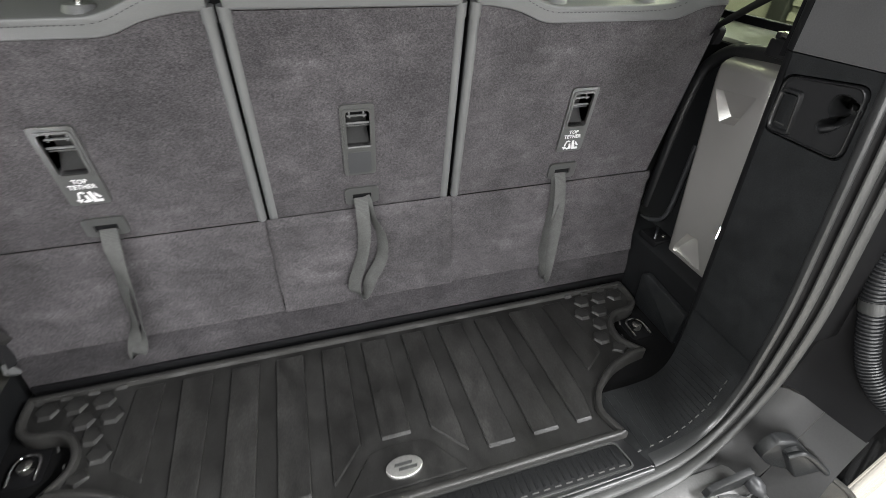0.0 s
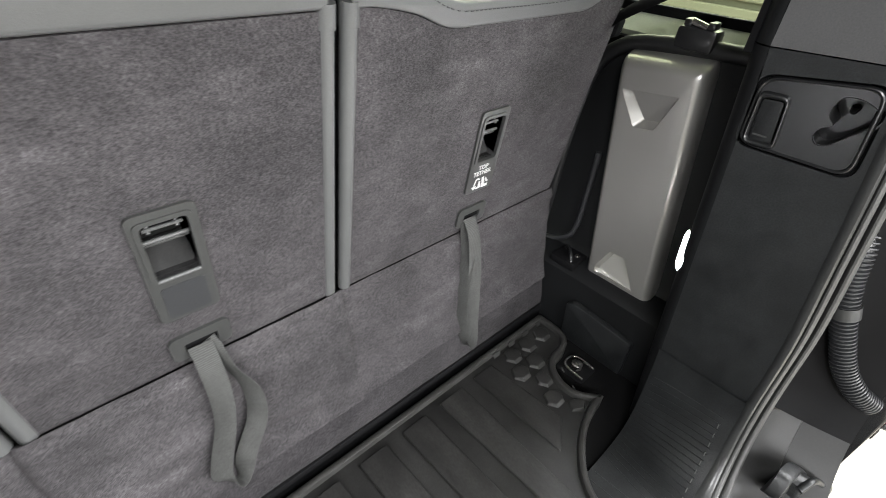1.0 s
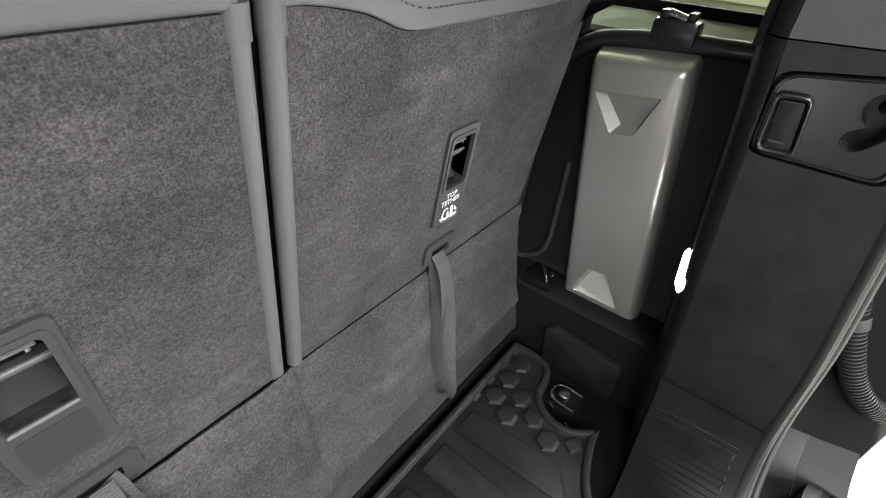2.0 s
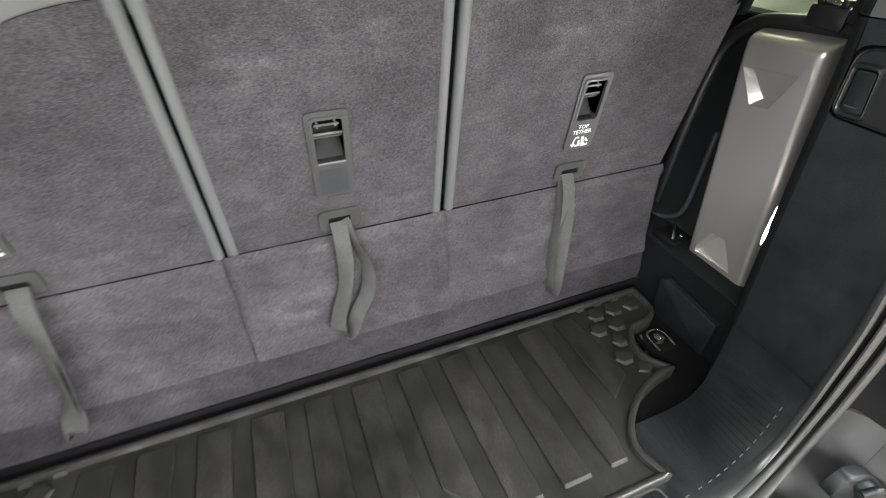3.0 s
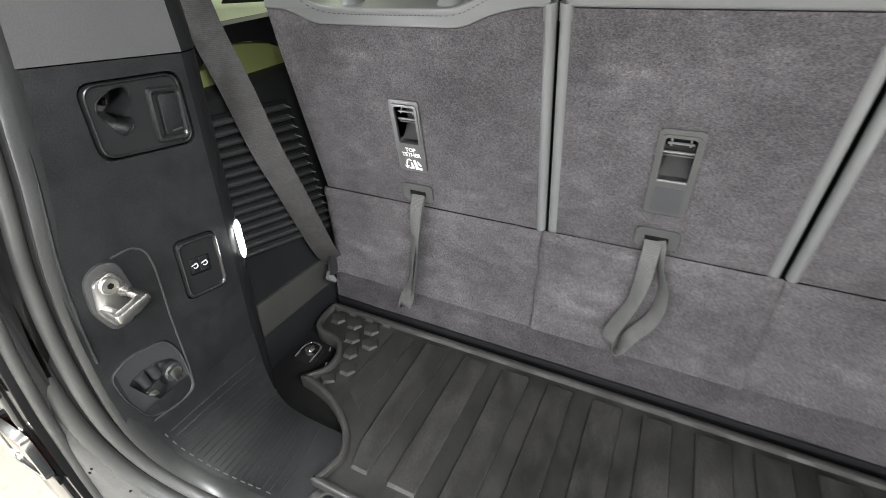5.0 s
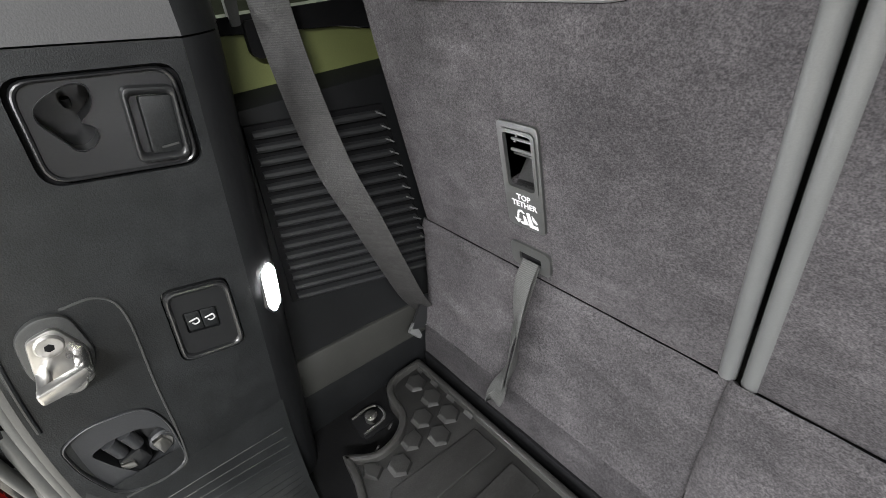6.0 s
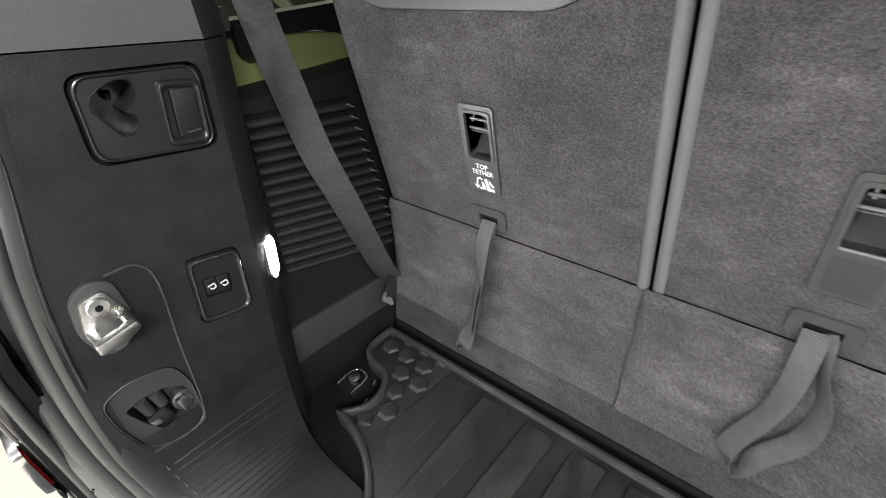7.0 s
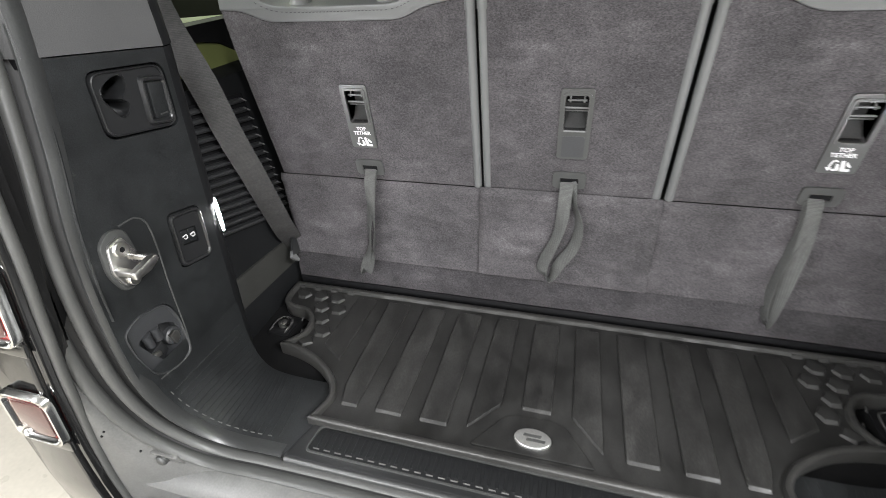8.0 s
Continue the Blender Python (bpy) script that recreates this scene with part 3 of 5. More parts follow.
def corner(side):
    """The outer rear corner of the body with its lamps."""
    s = side
    x0, y0 = (-0.790, -0.215) if s < 0 else (0.80, -0.19)
    zs = [1.0, 0.75, 0.6, 0.45, 0.36, 0.24, 0.07, -0.04, -0.14]
    if s < 0:
        g = lambda a, b, w: Vector((fold(b).x - 0.004 - a, fold(b).y - 0.008 - w, b))
        part("black_strip", prism([(0, z) for z in zs] + [(0.014, z) for z in zs[::-1]], -0.03, 0.010, g, 0.004), BODYBLACK, body)
        part("rear_panel", prism([(0.0145, z) for z in zs] + [(0.128, z) for z in zs[::-1]], -0.10, 0.018, g, 0.006, 3), BODYBLACK, body)
        k0, q = -0.015, 0.018
    else:
        g = lambda a, b, w: Vector((x0 + s * a, y0 - w, b))
        part("black_strip", prism([(0, -0.42), (0.03, -0.42), (0.03, 1.0), (0, 1.0)], -0.06, 0.0, g, 0.004), BODYBLACK, body)
        part("rear_panel", prism([(0.034, -0.45), (0.16, -0.45), (0.16, 1.0), (0.034, 1.0)], -0.4, 0.004, g, 0.02, 3), BODYGREY, body)
        k0, q = 0.0, 0.004
    for z in ((0.163, 0.392) if s < 0 else (0.147, 0.380)):
        c = thing("tail_light", (x0 + s * 0.09, y0, z), "square red tail light with a chrome ring on the body corner", "tail light", "tail lights")
        part("ring", bezel(rrect(k0 + 0.016, z - 0.062, k0 + 0.122, z + 0.062, 0.026, 6), 0.80, q, q + 0.012, g), CHROME, c)
        part("lens", prism(rrect(k0 + 0.0245, z - 0.0515, k0 + 0.1135, z + 0.0515, 0.018, 5), q - 0.002, q + 0.004, g, 0.003), REDLENS, c)
        part("inner_lens", prism(rrect(k0 + 0.038, z - 0.046, k0 + 0.108, z + 0.040, 0.012), q, q + 0.007, g, 0.003), DARKLENS, c)
        part("base", prism(rrect(k0 + 0.020, z - 0.084, k0 + 0.110, z - 0.058, 0.004, 2), q - 0.002, q + 0.003, g, 0.002), BODYBLACK, c, "black plastic lamp base")


corner(-1)
corner(1)
# bodywork under the sill and the bumper's top
part("lower_panel", thicken(grid(lambda u, v: Vector((-0.80 + 1.58 * u, [-0.098, -0.150, -0.168, -0.172][round(v * 3)] + 0.035 * max(0.0, u - 0.62), [-0.046, -0.050, -0.064, -0.14][round(v * 3)])), 30, 3), 0.01), GREYPAINT, body)
bumper = thing("rear_bumper", (0, -0.3, -0.3), "black textured plastic rear bumper with a stepped top", "bumper")
part("tread", box(-0.715, -0.36, -0.22, 0.70, -0.174, -0.100, 0.012), BLACK, bumper)
part("tread_edge", tube([(-0.712, -0.30, -0.104), (-0.712, -0.190, -0.104), (-0.700, -0.178, -0.104), (-0.60, -0.176, -0.104), (0.0, -0.176, -0.104), (0.69, -0.172, -0.104)], 0.006, 10), SEAL, bumper, "grey rubber edging")
part("face", box(-0.88, -0.40, -0.52, 0.86, -0.16, -0.225, 0.03, 3), BLACK, bumper)

# ---- side trims ----


def trim_point(i, v, yend):
    p = LOOP[i]
    k = max(0.0, 1.0 - max(0.0, p.z) / 0.135)
    s = -1 if p.x < 0 else 1
    yend = yend(p.z) + 0.002
    return Vector((p.x + s * 0.028 * k * v ** 2 * (abs(p.x) > 0.47), p.y + (yend - p.y) * v, p.z - (p.z + 0.032) * 0.70 * k * v ** 2))


def lower_trim(a, b, yend):
    """The trim that rolls from the upright panel into the floor, between two steps of the loop."""
    bm = bmesh.new()
    rows = []
    for i in range(a, b):
        rows.append([bm.verts.new(trim_point(i, v / 10, yend)) for v in range(11)])
    for p, q in zip(rows, rows[1:]):
        for j in range(10):
            bm.faces.new((p[j], q[j], q[j + 1], p[j + 1]))
    bmesh.ops.recalc_face_normals(bm, faces=bm.faces)
    return bm


IL0 = min(i for i, p in enumerate(LOOP) if p.z < 0.135 and p.x < 0)
IL1 = min(i for i, p in enumerate(LOOP) if p.x > -0.437)
IR0 = max(i for i, p in enumerate(LOOP) if p.x < 0.410)
IR1 = max(i for i, p in enumerate(LOOP) if p.z < 0.135)


def dashes(name, idx, inset, parent):
    for k in range(int((idx[-1] - idx[0]) / 1.5)):
        i, u = divmod(idx[0] + 1.5 * k, 1)
        i = int(i)
        d = LOOP[i + 1] - LOOP[i]
        p = LOOP[i] + d * u
        n = Vector((d.z, 0, -d.x)).normalized() * -1
        o = p + Vector((0, inset, 0)) + n * 0.001
        t = Vector((d.x, d.y, d.z)).normalized()
        bm = bmesh.new()
        vs = []
        for a, bb in ((-0.0042, -0.0008), (0.0042, -0.0008), (0.0042, 0.0008), (-0.0042, 0.0008)):
            vs.append((o + t * a + Vector((0, bb, 0)), o + t * a + Vector((0, bb, 0)) - n * 0.002))
        top = [bm.verts.new(v[0]) for v in vs]
        low = [bm.verts.new(v[1]) for v in vs]
        bm.faces.new(top)
        for j in range(4):
            bm.faces.new((top[j], top[(j + 1) % 4], low[(j + 1) % 4], low[j]))
        bmesh.ops.recalc_face_normals(bm, faces=bm.faces)
        part(name, bm, STITCH, parent)


def tread_lines(idx, y0, y1, yend, parent):
    bms = []
    for i in idx:
        for c in (0.0,):
            bm = bmesh.new()
            rows = []
            for k in range(9):
                v = y0 + (y1 - y0) * k / 8
                p, q = trim_point(i, v, yend), trim_point(i + 1, v, yend)
                d = (q - p).normalized()
                n = Vector((-d.z, 0, d.x)).normalized()
                o = p.lerp(q, c)
                rows.append([bm.verts.new(w) for w in (o - d * 0.0018 - n * 0.0003, o + n * 0.0007, o + d * 0.0012 - n * 0.0003)])
            for a, b in zip(rows, rows[1:]):
                bm.faces.new((a[0], a[1], b[1], b[0]))
                bm.faces.new((a[1], a[2], b[2], b[1]))
            bms.append(bm)
    part("tread_lines", join(*bms), BLACK, parent)


def kidney(f2):
    pts = [(0.0, 1.0), (-0.8, 0.75), (-0.9, 0.3), (-0.40, -0.35), (0.05, -0.88), (0.50, -1.0), (0.86, -0.75), (0.78, -0.40), (0.42, -0.14), (0.78, 0.12), (0.92, 0.5), (0.72, 0.90)]
    return [tuple(f2(p.x, p.y)) for p in spline([(a, b, 0) for a, b in pts], 4, True)]


def pillar(side):
    left = side < 0
    xs, sgn = (XL, 1) if left else (XR, -1)
    f = onx(xs, sgn)
    ob = thing("pillar_trim", (xs, 0.08, -0.03), "black grained plastic pillar trim with a hook pocket and small lid" + (", tow switches and latch" if left else ""), "trim panel", "pillar trims")
    bk = (lambda z: 0.110 + 0.095 * z) if left else (lambda z: 0.110 + 0.085 * z)
    back = bk(0.65)
    rr = 0.045 if left else 0.022
    line = (lambda y: 0.670 - 0.105 * (y + 0.01)) if left else (lambda y: 0.660 - 0.04 * (y - 0.03))
    e = [p for p in LOOP if (p.x < 0) == left and 0.125 < p.z < line(p.y) - 0.002]
    if not left:
        e = e[::-1]
    front = [(p.y, p.z) for p in e]                       # downwards
    outline = [(front[0][0] + 0.001, line(front[0][0]))] + front + [(bk(front[-1][1]), front[-1][1]), (back, line(back))]
    if left:
        pan = [(0.026, 0.642), (0.018, 0.553), (0.146, 0.534), (0.154, 0.630)]
        lidf = [(0.103, 0.622), (0.092, 0.549), (0.139, 0.541), (0.149, 0.614)]
        lid = [(0.114, 0.612), (0.106, 0.553), (0.135, 0.548), (0.145, 0.607)]
        kc, ku, kv = (0.055, 0.601), Vector((0.024, 0.003)), Vector((0.006, 0.028))
    else:
        pan = [(0.159, 0.624), (0.156, 0.541), (0.030, 0.541), (0.040, 0.640)]
        lidf = [(0.154, 0.609), (0.150, 0.543), (0.112, 0.545), (0.120, 0.610)]
        lid = [(0.149, 0.602), (0.145, 0.547), (0.117, 0.549), (0.124, 0.604)]
        kc, ku, kv = (0.060, 0.594), Vector((0.023, 0.002)), Vector((-0.004, 0.028))
    pc_ = Vector((sum(p[0] for p in pan) / 4, sum(p[1] for p in pan) / 4))
    pan = [tuple(pc_ + (Vector(p) - pc_) * 1.07) for p in pan]
    panel = roundpoly(pan, 0.020, 5)
    holes = [panel]
    if left:
        sw = roundpoly([(0.052, 0.408), (0.124, 0.393), (0.115, 0.287), (0.040, 0.303)], 0.014, 4)
        sock = roundpoly([(-0.105, 0.276), (-0.074, 0.289), (-0.016, 0.276), (-0.003, 0.235), (-0.007, 0.150), (-0.050, 0.144), (-0.090, 0.164), (-0.105, 0.230)], [0.012, 0.02, 0.018, 0.02, 0.02, 0.012, 0.02, 0.02], 4)
        holes += [sw, sock]
    part("side_panel", holed(outline, holes, -0.012, 0.0, f, depth=-0.007), BLACK, ob)
    # pocket panel: a flush plate in a dark joint, with the kidney-shaped hook pocket
    def shrink(poly, k):
        c = Vector((sum(p[0] for p in poly) / len(poly), sum(p[1] for p in poly) / len(poly)))
        return [tuple(c + (Vector(p) - c) * k) for p in poly]
    part("joint", holed(shrink(panel, 1.03), [shrink(panel, 0.88)], -0.016, -0.0085, f), DARK, ob)
    pocket = kidney(lambda a, b: (kc[0] + ku.x * a + kv.x * b, kc[1] + ku.y * a + kv.y * b))
    lidhole = roundpoly(lid, 0.004, 3)
    pp = part("pocket_panel", holed(shrink(panel, 0.935), [pocket, lidhole], -0.008, -0.001, f, depth=-0.0045), BLACK2, ob)
    part("pocket_cup", prism(shrink(pocket, 1.22), -0.050, -0.042, f), BLACK2, pp)
    part("pocket_wall", holed(shrink(pocket, 1.24), [shrink(pocket, 1.15)], -0.045, -0.0045, f), BLACK2, pp)
    part("hook_peg", tube([f(kc[0] + kv.x * 0.35 + 0.004, kc[1] + 0.012, -0.046), f(kc[0] + kv.x * 0.35 + 0.004, kc[1] + 0.010, -0.030), f(kc[0] + kv.x * 0.35 + 0.004, kc[1] + 0.016, -0.028)], [0.005, 0.004, 0.004], 12), BLACK2, pp)
    part("panel_edge", bezel(shrink(panel, 0.945), 0.90, -0.007, 0.0022, f), BLACK2, pp)
    part("pocket_edge", bezel(shrink(pocket, 1.05), 0.97, -0.002, 0.0008, f), BLACK2, pp)
    part("lid_frame", bezel(roundpoly(lidf, 0.008, 4), 0.74, -0.002, 0.0068, f), BLACK2, pp)
    part("lid", prism(shrink(lidhole, 0.93), -0.02, 0.003, f, 0.0015), BLACK, pp)
    lc = Vector((sum(p[0] for p in lid) / 4, min(p[1] for p in lid) + 0.011))
    part("lid_notch", prism([(lc.x - 0.008, lc.y - 0.001), (lc.x + 0.008, lc.y - 0.001), (lc.x + 0.008, lc.y + 0.001), (lc.x - 0.008, lc.y + 0.001)], 0.002, 0.0038, f), GREYPLASTIC, pp)
    # the panel's inner corner, rolled away from the load space
    xo = -0.752 if left else 0.775
    ztop = line(back)
    def roll(u, v):
        z = ztop - v * 0.715
        r = rr
        back = bk(z)
        if u < 0.5:
            k = u / 0.5
            return f(back + r * math.sin(k * math.pi / 2), z, -r * (1 - math.cos(k * math.pi / 2)))
        k = (u - 0.5) / 0.5
        return Vector((xs - sgn * r + (xo - xs + sgn * r) * k, back + r + 0.02 * k, z))
    # the corner's shade is put into its near-black colour
    part("inner_corner", grid(roll, 48, 4), TRIMSHADE, ob)
    def roll_up(u, v):
        q = roll(u, 0)
        return Vector((q.x + sgn * 0.002, q.y + 0.004 * v, line(back) + 0.002 + (1.0 - line(back)) * v))
    part("upper_corner", grid(roll_up, 48, 3), TRIMSHADE, ob)
    a, b = (IL0 - 3, IL1) if left else (IR0, IR1 + 4)
    part("scuff_panel", lower_trim(a, b, bk), BLACK, ob)
    idx = [i for i in range(a, b - 1) if LOOP[i].z < 0.125]
    tread_lines([i for i in idx if LOOP[i].z > -0.019], 0.16, 0.95, bk, ob)
    dashes("dash", idx, 0.028, ob)
    # upper pillar
    e2 = [(LOOP[0 if left else -1].y, 1.0), (back, 1.0), (back, line(back) + 0.002), (front[0][0] - 0.002, line(front[0][0]) + 0.002)]
    part("upper_joint", prism([(front[0][0] + 0.004, line(front[0][0]) - 0.012), (back + 0.03, line(back) - 0.012), (back + 0.03, 0.72), (front[0][0] + 0.004, 0.72)], -0.03, -0.013, f), DARK, ob)
    part("upper_panel", prism(e2, -0.08, 0.002, f), UPPER, ob, "smooth dark upper pillar cover")
    # cargo lamp on the inner corner
    z0 = 0.343 if left else 0.350
    ln, lt = (0.80, 0.60) if left else (0.60, 0.80)
    y0, lo_ = bk(z0) + rr * lt + (0.0 if left else 0.005), rr * (1 - ln) + (0.0 if left else 0.010)
    lampf = lambda a2, b2, w: Vector((xs - sgn * lo_ + sgn * w * ln - sgn * (a2 + 0.16 * b2) * lt, y0 + (a2 + 0.16 * b2) * ln + w * lt, z0 + b2))
    lamp_o = roundpoly([(-0.014, -0.020), (-0.004, -0.034), (0.011, -0.027), (0.013, 0.020), (0.004, 0.034), (-0.014, 0.026)], 0.004, 3)
    part("lamp_housing", prism(shrink(lamp_o, 1.10), -0.03, 0.0010, lampf, 0.001), BLACK2, ob)
    part("lamp_lens", prism(lamp_o, -0.004, 0.0035 if left else 0.0016, lampf, 0.0008), LEDMAT, ob, "lit white cargo lamp lens")
    if not left:
        return ob
    # raised edge along the panel's tail side, and the tow-bar switch panel
    part("edge_ridge", tube([Vector((XL + 0.0005, p.y + 0.007, p.z)) for p in LOOP if p.x < 0 and 0.305 < p.z < 0.66], 0.0026, 8), BLACK, ob)
    sp = part("switch_panel", holed(shrink(sw, 0.95), [roundpoly([(0.063, 0.370), (0.100, 0.361), (0.096, 0.331), (0.060, 0.341)], 0.003, 3)], -0.008, 0.002, f, depth=-0.006, floor=True), BLACK2, ob)
    part("switch_edge", bezel(shrink(sw, 0.955), 0.80, -0.005, 0.0062, f), BLACK2, sp)
    for k in range(2):
        q = [(0.0645 + 0.017 * k, 0.3675 - 0.004 * k), (0.0805 + 0.017 * k, 0.3635 - 0.004 * k), (0.0785 + 0.0165 * k, 0.3375 - 0.004 * k), (0.0625 + 0.0165 * k, 0.3415 - 0.004 * k)]
        bt = part("button", prism(roundpoly(q, 0.002, 2), -0.006, 0.0005, f, 0.001), BLACK, sp)
        cy, cz = sum(p[0] for p in q) / 4, sum(p[1] for p in q) / 4
        part("symbol", join(tube([f(cy - 0.005, cz + 0.0022, 0.0006), f(cy + 0.0045, cz + 0.0030, 0.0006)], 0.0011, 6), tube(spline([f(cy + 0.0045, cz + 0.0028, 0.0006), f(cy + 0.0050, cz - 0.0030, 0.0006), f(cy, cz - 0.0042, 0.0006), f(cy - 0.0025, cz - 0.0010, 0.0006)], 4), 0.0010, 6)), WHITEPRINT, bt)
    # joint line of the service cover round the latch
    line = spline([(0, -0.030, 0.434), (0, 0.003, 0.430), (0, 0.016, 0.398), (0, 0.005, 0.295), (0, -0.006, 0.180), (0, -0.022, 0.150), (0, -0.085, 0.156)], 6)
    part("cover_joint", tube([Vector((XL + 0.0005, p.y, p.z)) for p in line], 0.0016, 6), GREYPLASTIC, ob)
    # dished socket recess with the plug parts in its mouth
    mouth = roundpoly([(-0.088, 0.241), (-0.064, 0.247), (-0.038, 0.243), (-0.016, 0.228), (-0.008, 0.203), (-0.018, 0.177), (-0.036, 0.171), (-0.056, 0.170), (-0.074, 0.202)], 0.007, 3)
    sk = part("socket_cup", holed(shrink(sock, 0.97), [mouth], -0.014, -0.005, f, depth=-0.044, floor=True), GREYDARK, ob, "dished recess with trailer plug parts")
    part("cup_edge", bezel(shrink(sock, 0.985), 0.93, -0.006, 0.0018, f), GREYDARK, sk)
    for y, z in ((-0.068, 0.236), (-0.050, 0.237)):
        part("rib_tab", tube([f(y, z + 0.006, -0.010), f(y + 0.004, z - 0.024, -0.014)], [0.0085, 0.0075], 14), GREYDARK, sk)
    part("back_wall", prism(roundpoly([(-0.040, 0.240), (-0.016, 0.226), (-0.010, 0.204), (-0.034, 0.200)], 0.005, 3), -0.044, -0.020, f, 0.003), BLACK2, sk)
    bo = part("boss", tube([f(-0.021, 0.198, -0.036), f(-0.021, 0.198, -0.012), f(-0.021, 0.198, -0.009)], [0.0165, 0.0165, 0.0140], 24), GREYDARK, sk)
    part("boss_disc", tube([f(-0.021, 0.198, -0.010), f(-0.021, 0.198, -0.0075)], [0.0105, 0.0095], 20), STEEL, bo)
    part("wire_tag", prism(roundpoly([(-0.033, 0.208), (-0.020, 0.212), (-0.014, 0.192), (-0.028, 0.184)], 0.002, 2), -0.014, -0.003, f, 0.0015), STEEL, sk)
    part("plug_box", prism(roundpoly([(-0.073, 0.203), (-0.046, 0.208), (-0.040, 0.184), (-0.058, 0.170)], 0.003, 2), -0.040, -0.010, f, 0.003), BLACK2, sk)
    part("clip", prism(roundpoly([(-0.072, 0.201), (-0.058, 0.197), (-0.057, 0.187), (-0.069, 0.190)], 0.001, 2), -0.014, -0.006, f, 0.001), STEEL, sk)
    # door striker
    st = thing("door_striker", (XL, -0.045, 0.38), "bare steel door striker loop bolted to the pillar trim", "door striker")
    part("base", prism(roundpoly([(-0.074, 0.424), (-0.053, 0.438), (-0.026, 0.430), (-0.022, 0.372), (-0.048, 0.334), (-0.070, 0.338), (-0.082, 0.377)], 0.014, 4), 0.0, 0.006, f, 0.003), GREYPLASTIC, st, "grey plastic striker base")
    part("plate", prism(roundpoly([(-0.077, 0.376), (-0.066, 0.420), (-0.040, 0.424), (-0.026, 0.384), (-0.036, 0.346), (-0.066, 0.344)], 0.008, 4), 0.004, 0.011, f, 0.0025), CAST, st)
    for y, z, r in ((-0.051, 0.407, 0.0125), (-0.052, 0.354, 0.011)):
        bl = part("bolt", tube([f(y, z, 0.010), f(y, z, 0.014), f(y, z, 0.0155)], [r, r, r - 0.0015], 24), CAST, st)
        part("bolt_socket", tube([f(y, z, 0.015), f(y, z, 0.0160)], 0.0045, 6), DARK, bl)
    for y, z in ((-0.069, 0.378), (-0.034, 0.385)):
        part("post", prism(rrect(y - 0.0055, z - 0.006, y + 0.0055, z + 0.006, 0.003, 3), 0.010, 0.044, f, 0.002), CAST, st)
    part("loop_bar", prism(roundpoly([(-0.0755, 0.370), (-0.0755, 0.384), (-0.0285, 0.392), (-0.0265, 0.380), (-0.048, 0.371)], 0.004, 3), 0.040, 0.051, f, 0.003), CAST, st)
    return ob


pillar(-1)
pillar(1)

# ---- quarter trims beside the seats ----
ql = thing("quarter_trim", (-0.76, 0.35, -0.03), "black plastic quarter trim with a louvred vent beside the seats", "trim panel", "quarter trims")


def trim_wall(prof, out, y0, y1):
    """A side panel with the profile (x, z), its thickness lying outside the load space."""
    return prism(prof + [(x + out, z) for x, z in prof[::-1]], y0, y1, lambda a, b, w: Vector((a, w, b)))


# side panel colour holds the shade beside the seats
part("side_panel", trim_wall([(-0.722, -0.036), (-0.724, 0.030), (-0.727, 0.042), (-0.744, 0.104), (-0.749, 0.112), (-0.748, 0.30), (-0.753, 0.50), (-0.760, 0.545), (-0.790, 0.560)], -0.05, 0.13, 0.90), TRIMSHADE, ql)
SX = lambda a, b, w: Vector((-0.795 - w, a, b))
part("window_sill", prism([(0.16, 0.560), (0.54, 0.545), (0.545, 0.570), (0.520, 0.582), (0.475, 0.604), (0.42, 0.616), (0.27, 0.629), (0.16, 0.637)], 0.0, 0.055, SX, 0.004), SILLDARK, ql, "sill strip under the window, coloured dark olive for its dimmer light")
part("sill_frame", prism([(0.545, 0.5715), (0.520, 0.5835), (0.475, 0.6055), (0.42, 0.6175), (0.27, 0.6305), (0.16, 0.6385), (0.16, 0.652), (0.90, 0.652), (0.90, 0.560), (0.56, 0.560)], -0.008, 0.050, SX, 0.003), DARK, ql, "black lower window frame")
hk = thing("sill_hook", (-0.795, 0.285, 0.60), "small black plastic hook clipped on the window sill", "hook")
part("base", prism(roundpoly([(0.276, 0.645), (0.276, 0.604), (0.290, 0.596), (0.302, 0.604), (0.304, 0.645)], 0.006, 3), -0.016, -0.001, SX, 0.003), DARK, hk)
part("clip", prism(roundpoly([(0.262, 0.672), (0.262, 0.640), (0.274, 0.640), (0.278, 0.672)], 0.003, 2), -0.012, 0.0, SX, 0.002), GREYPLASTIC, hk)
# added dark sheet for the shade between the louvres
part("vent_shade_sheet", prism([(0.225, 0.528), (0.212, 0.240), (0.500, 0.165), (0.440, 0.505)], 0.0, 0.010, onx(-0.755, 1)), DARK, ql)
VN = 15
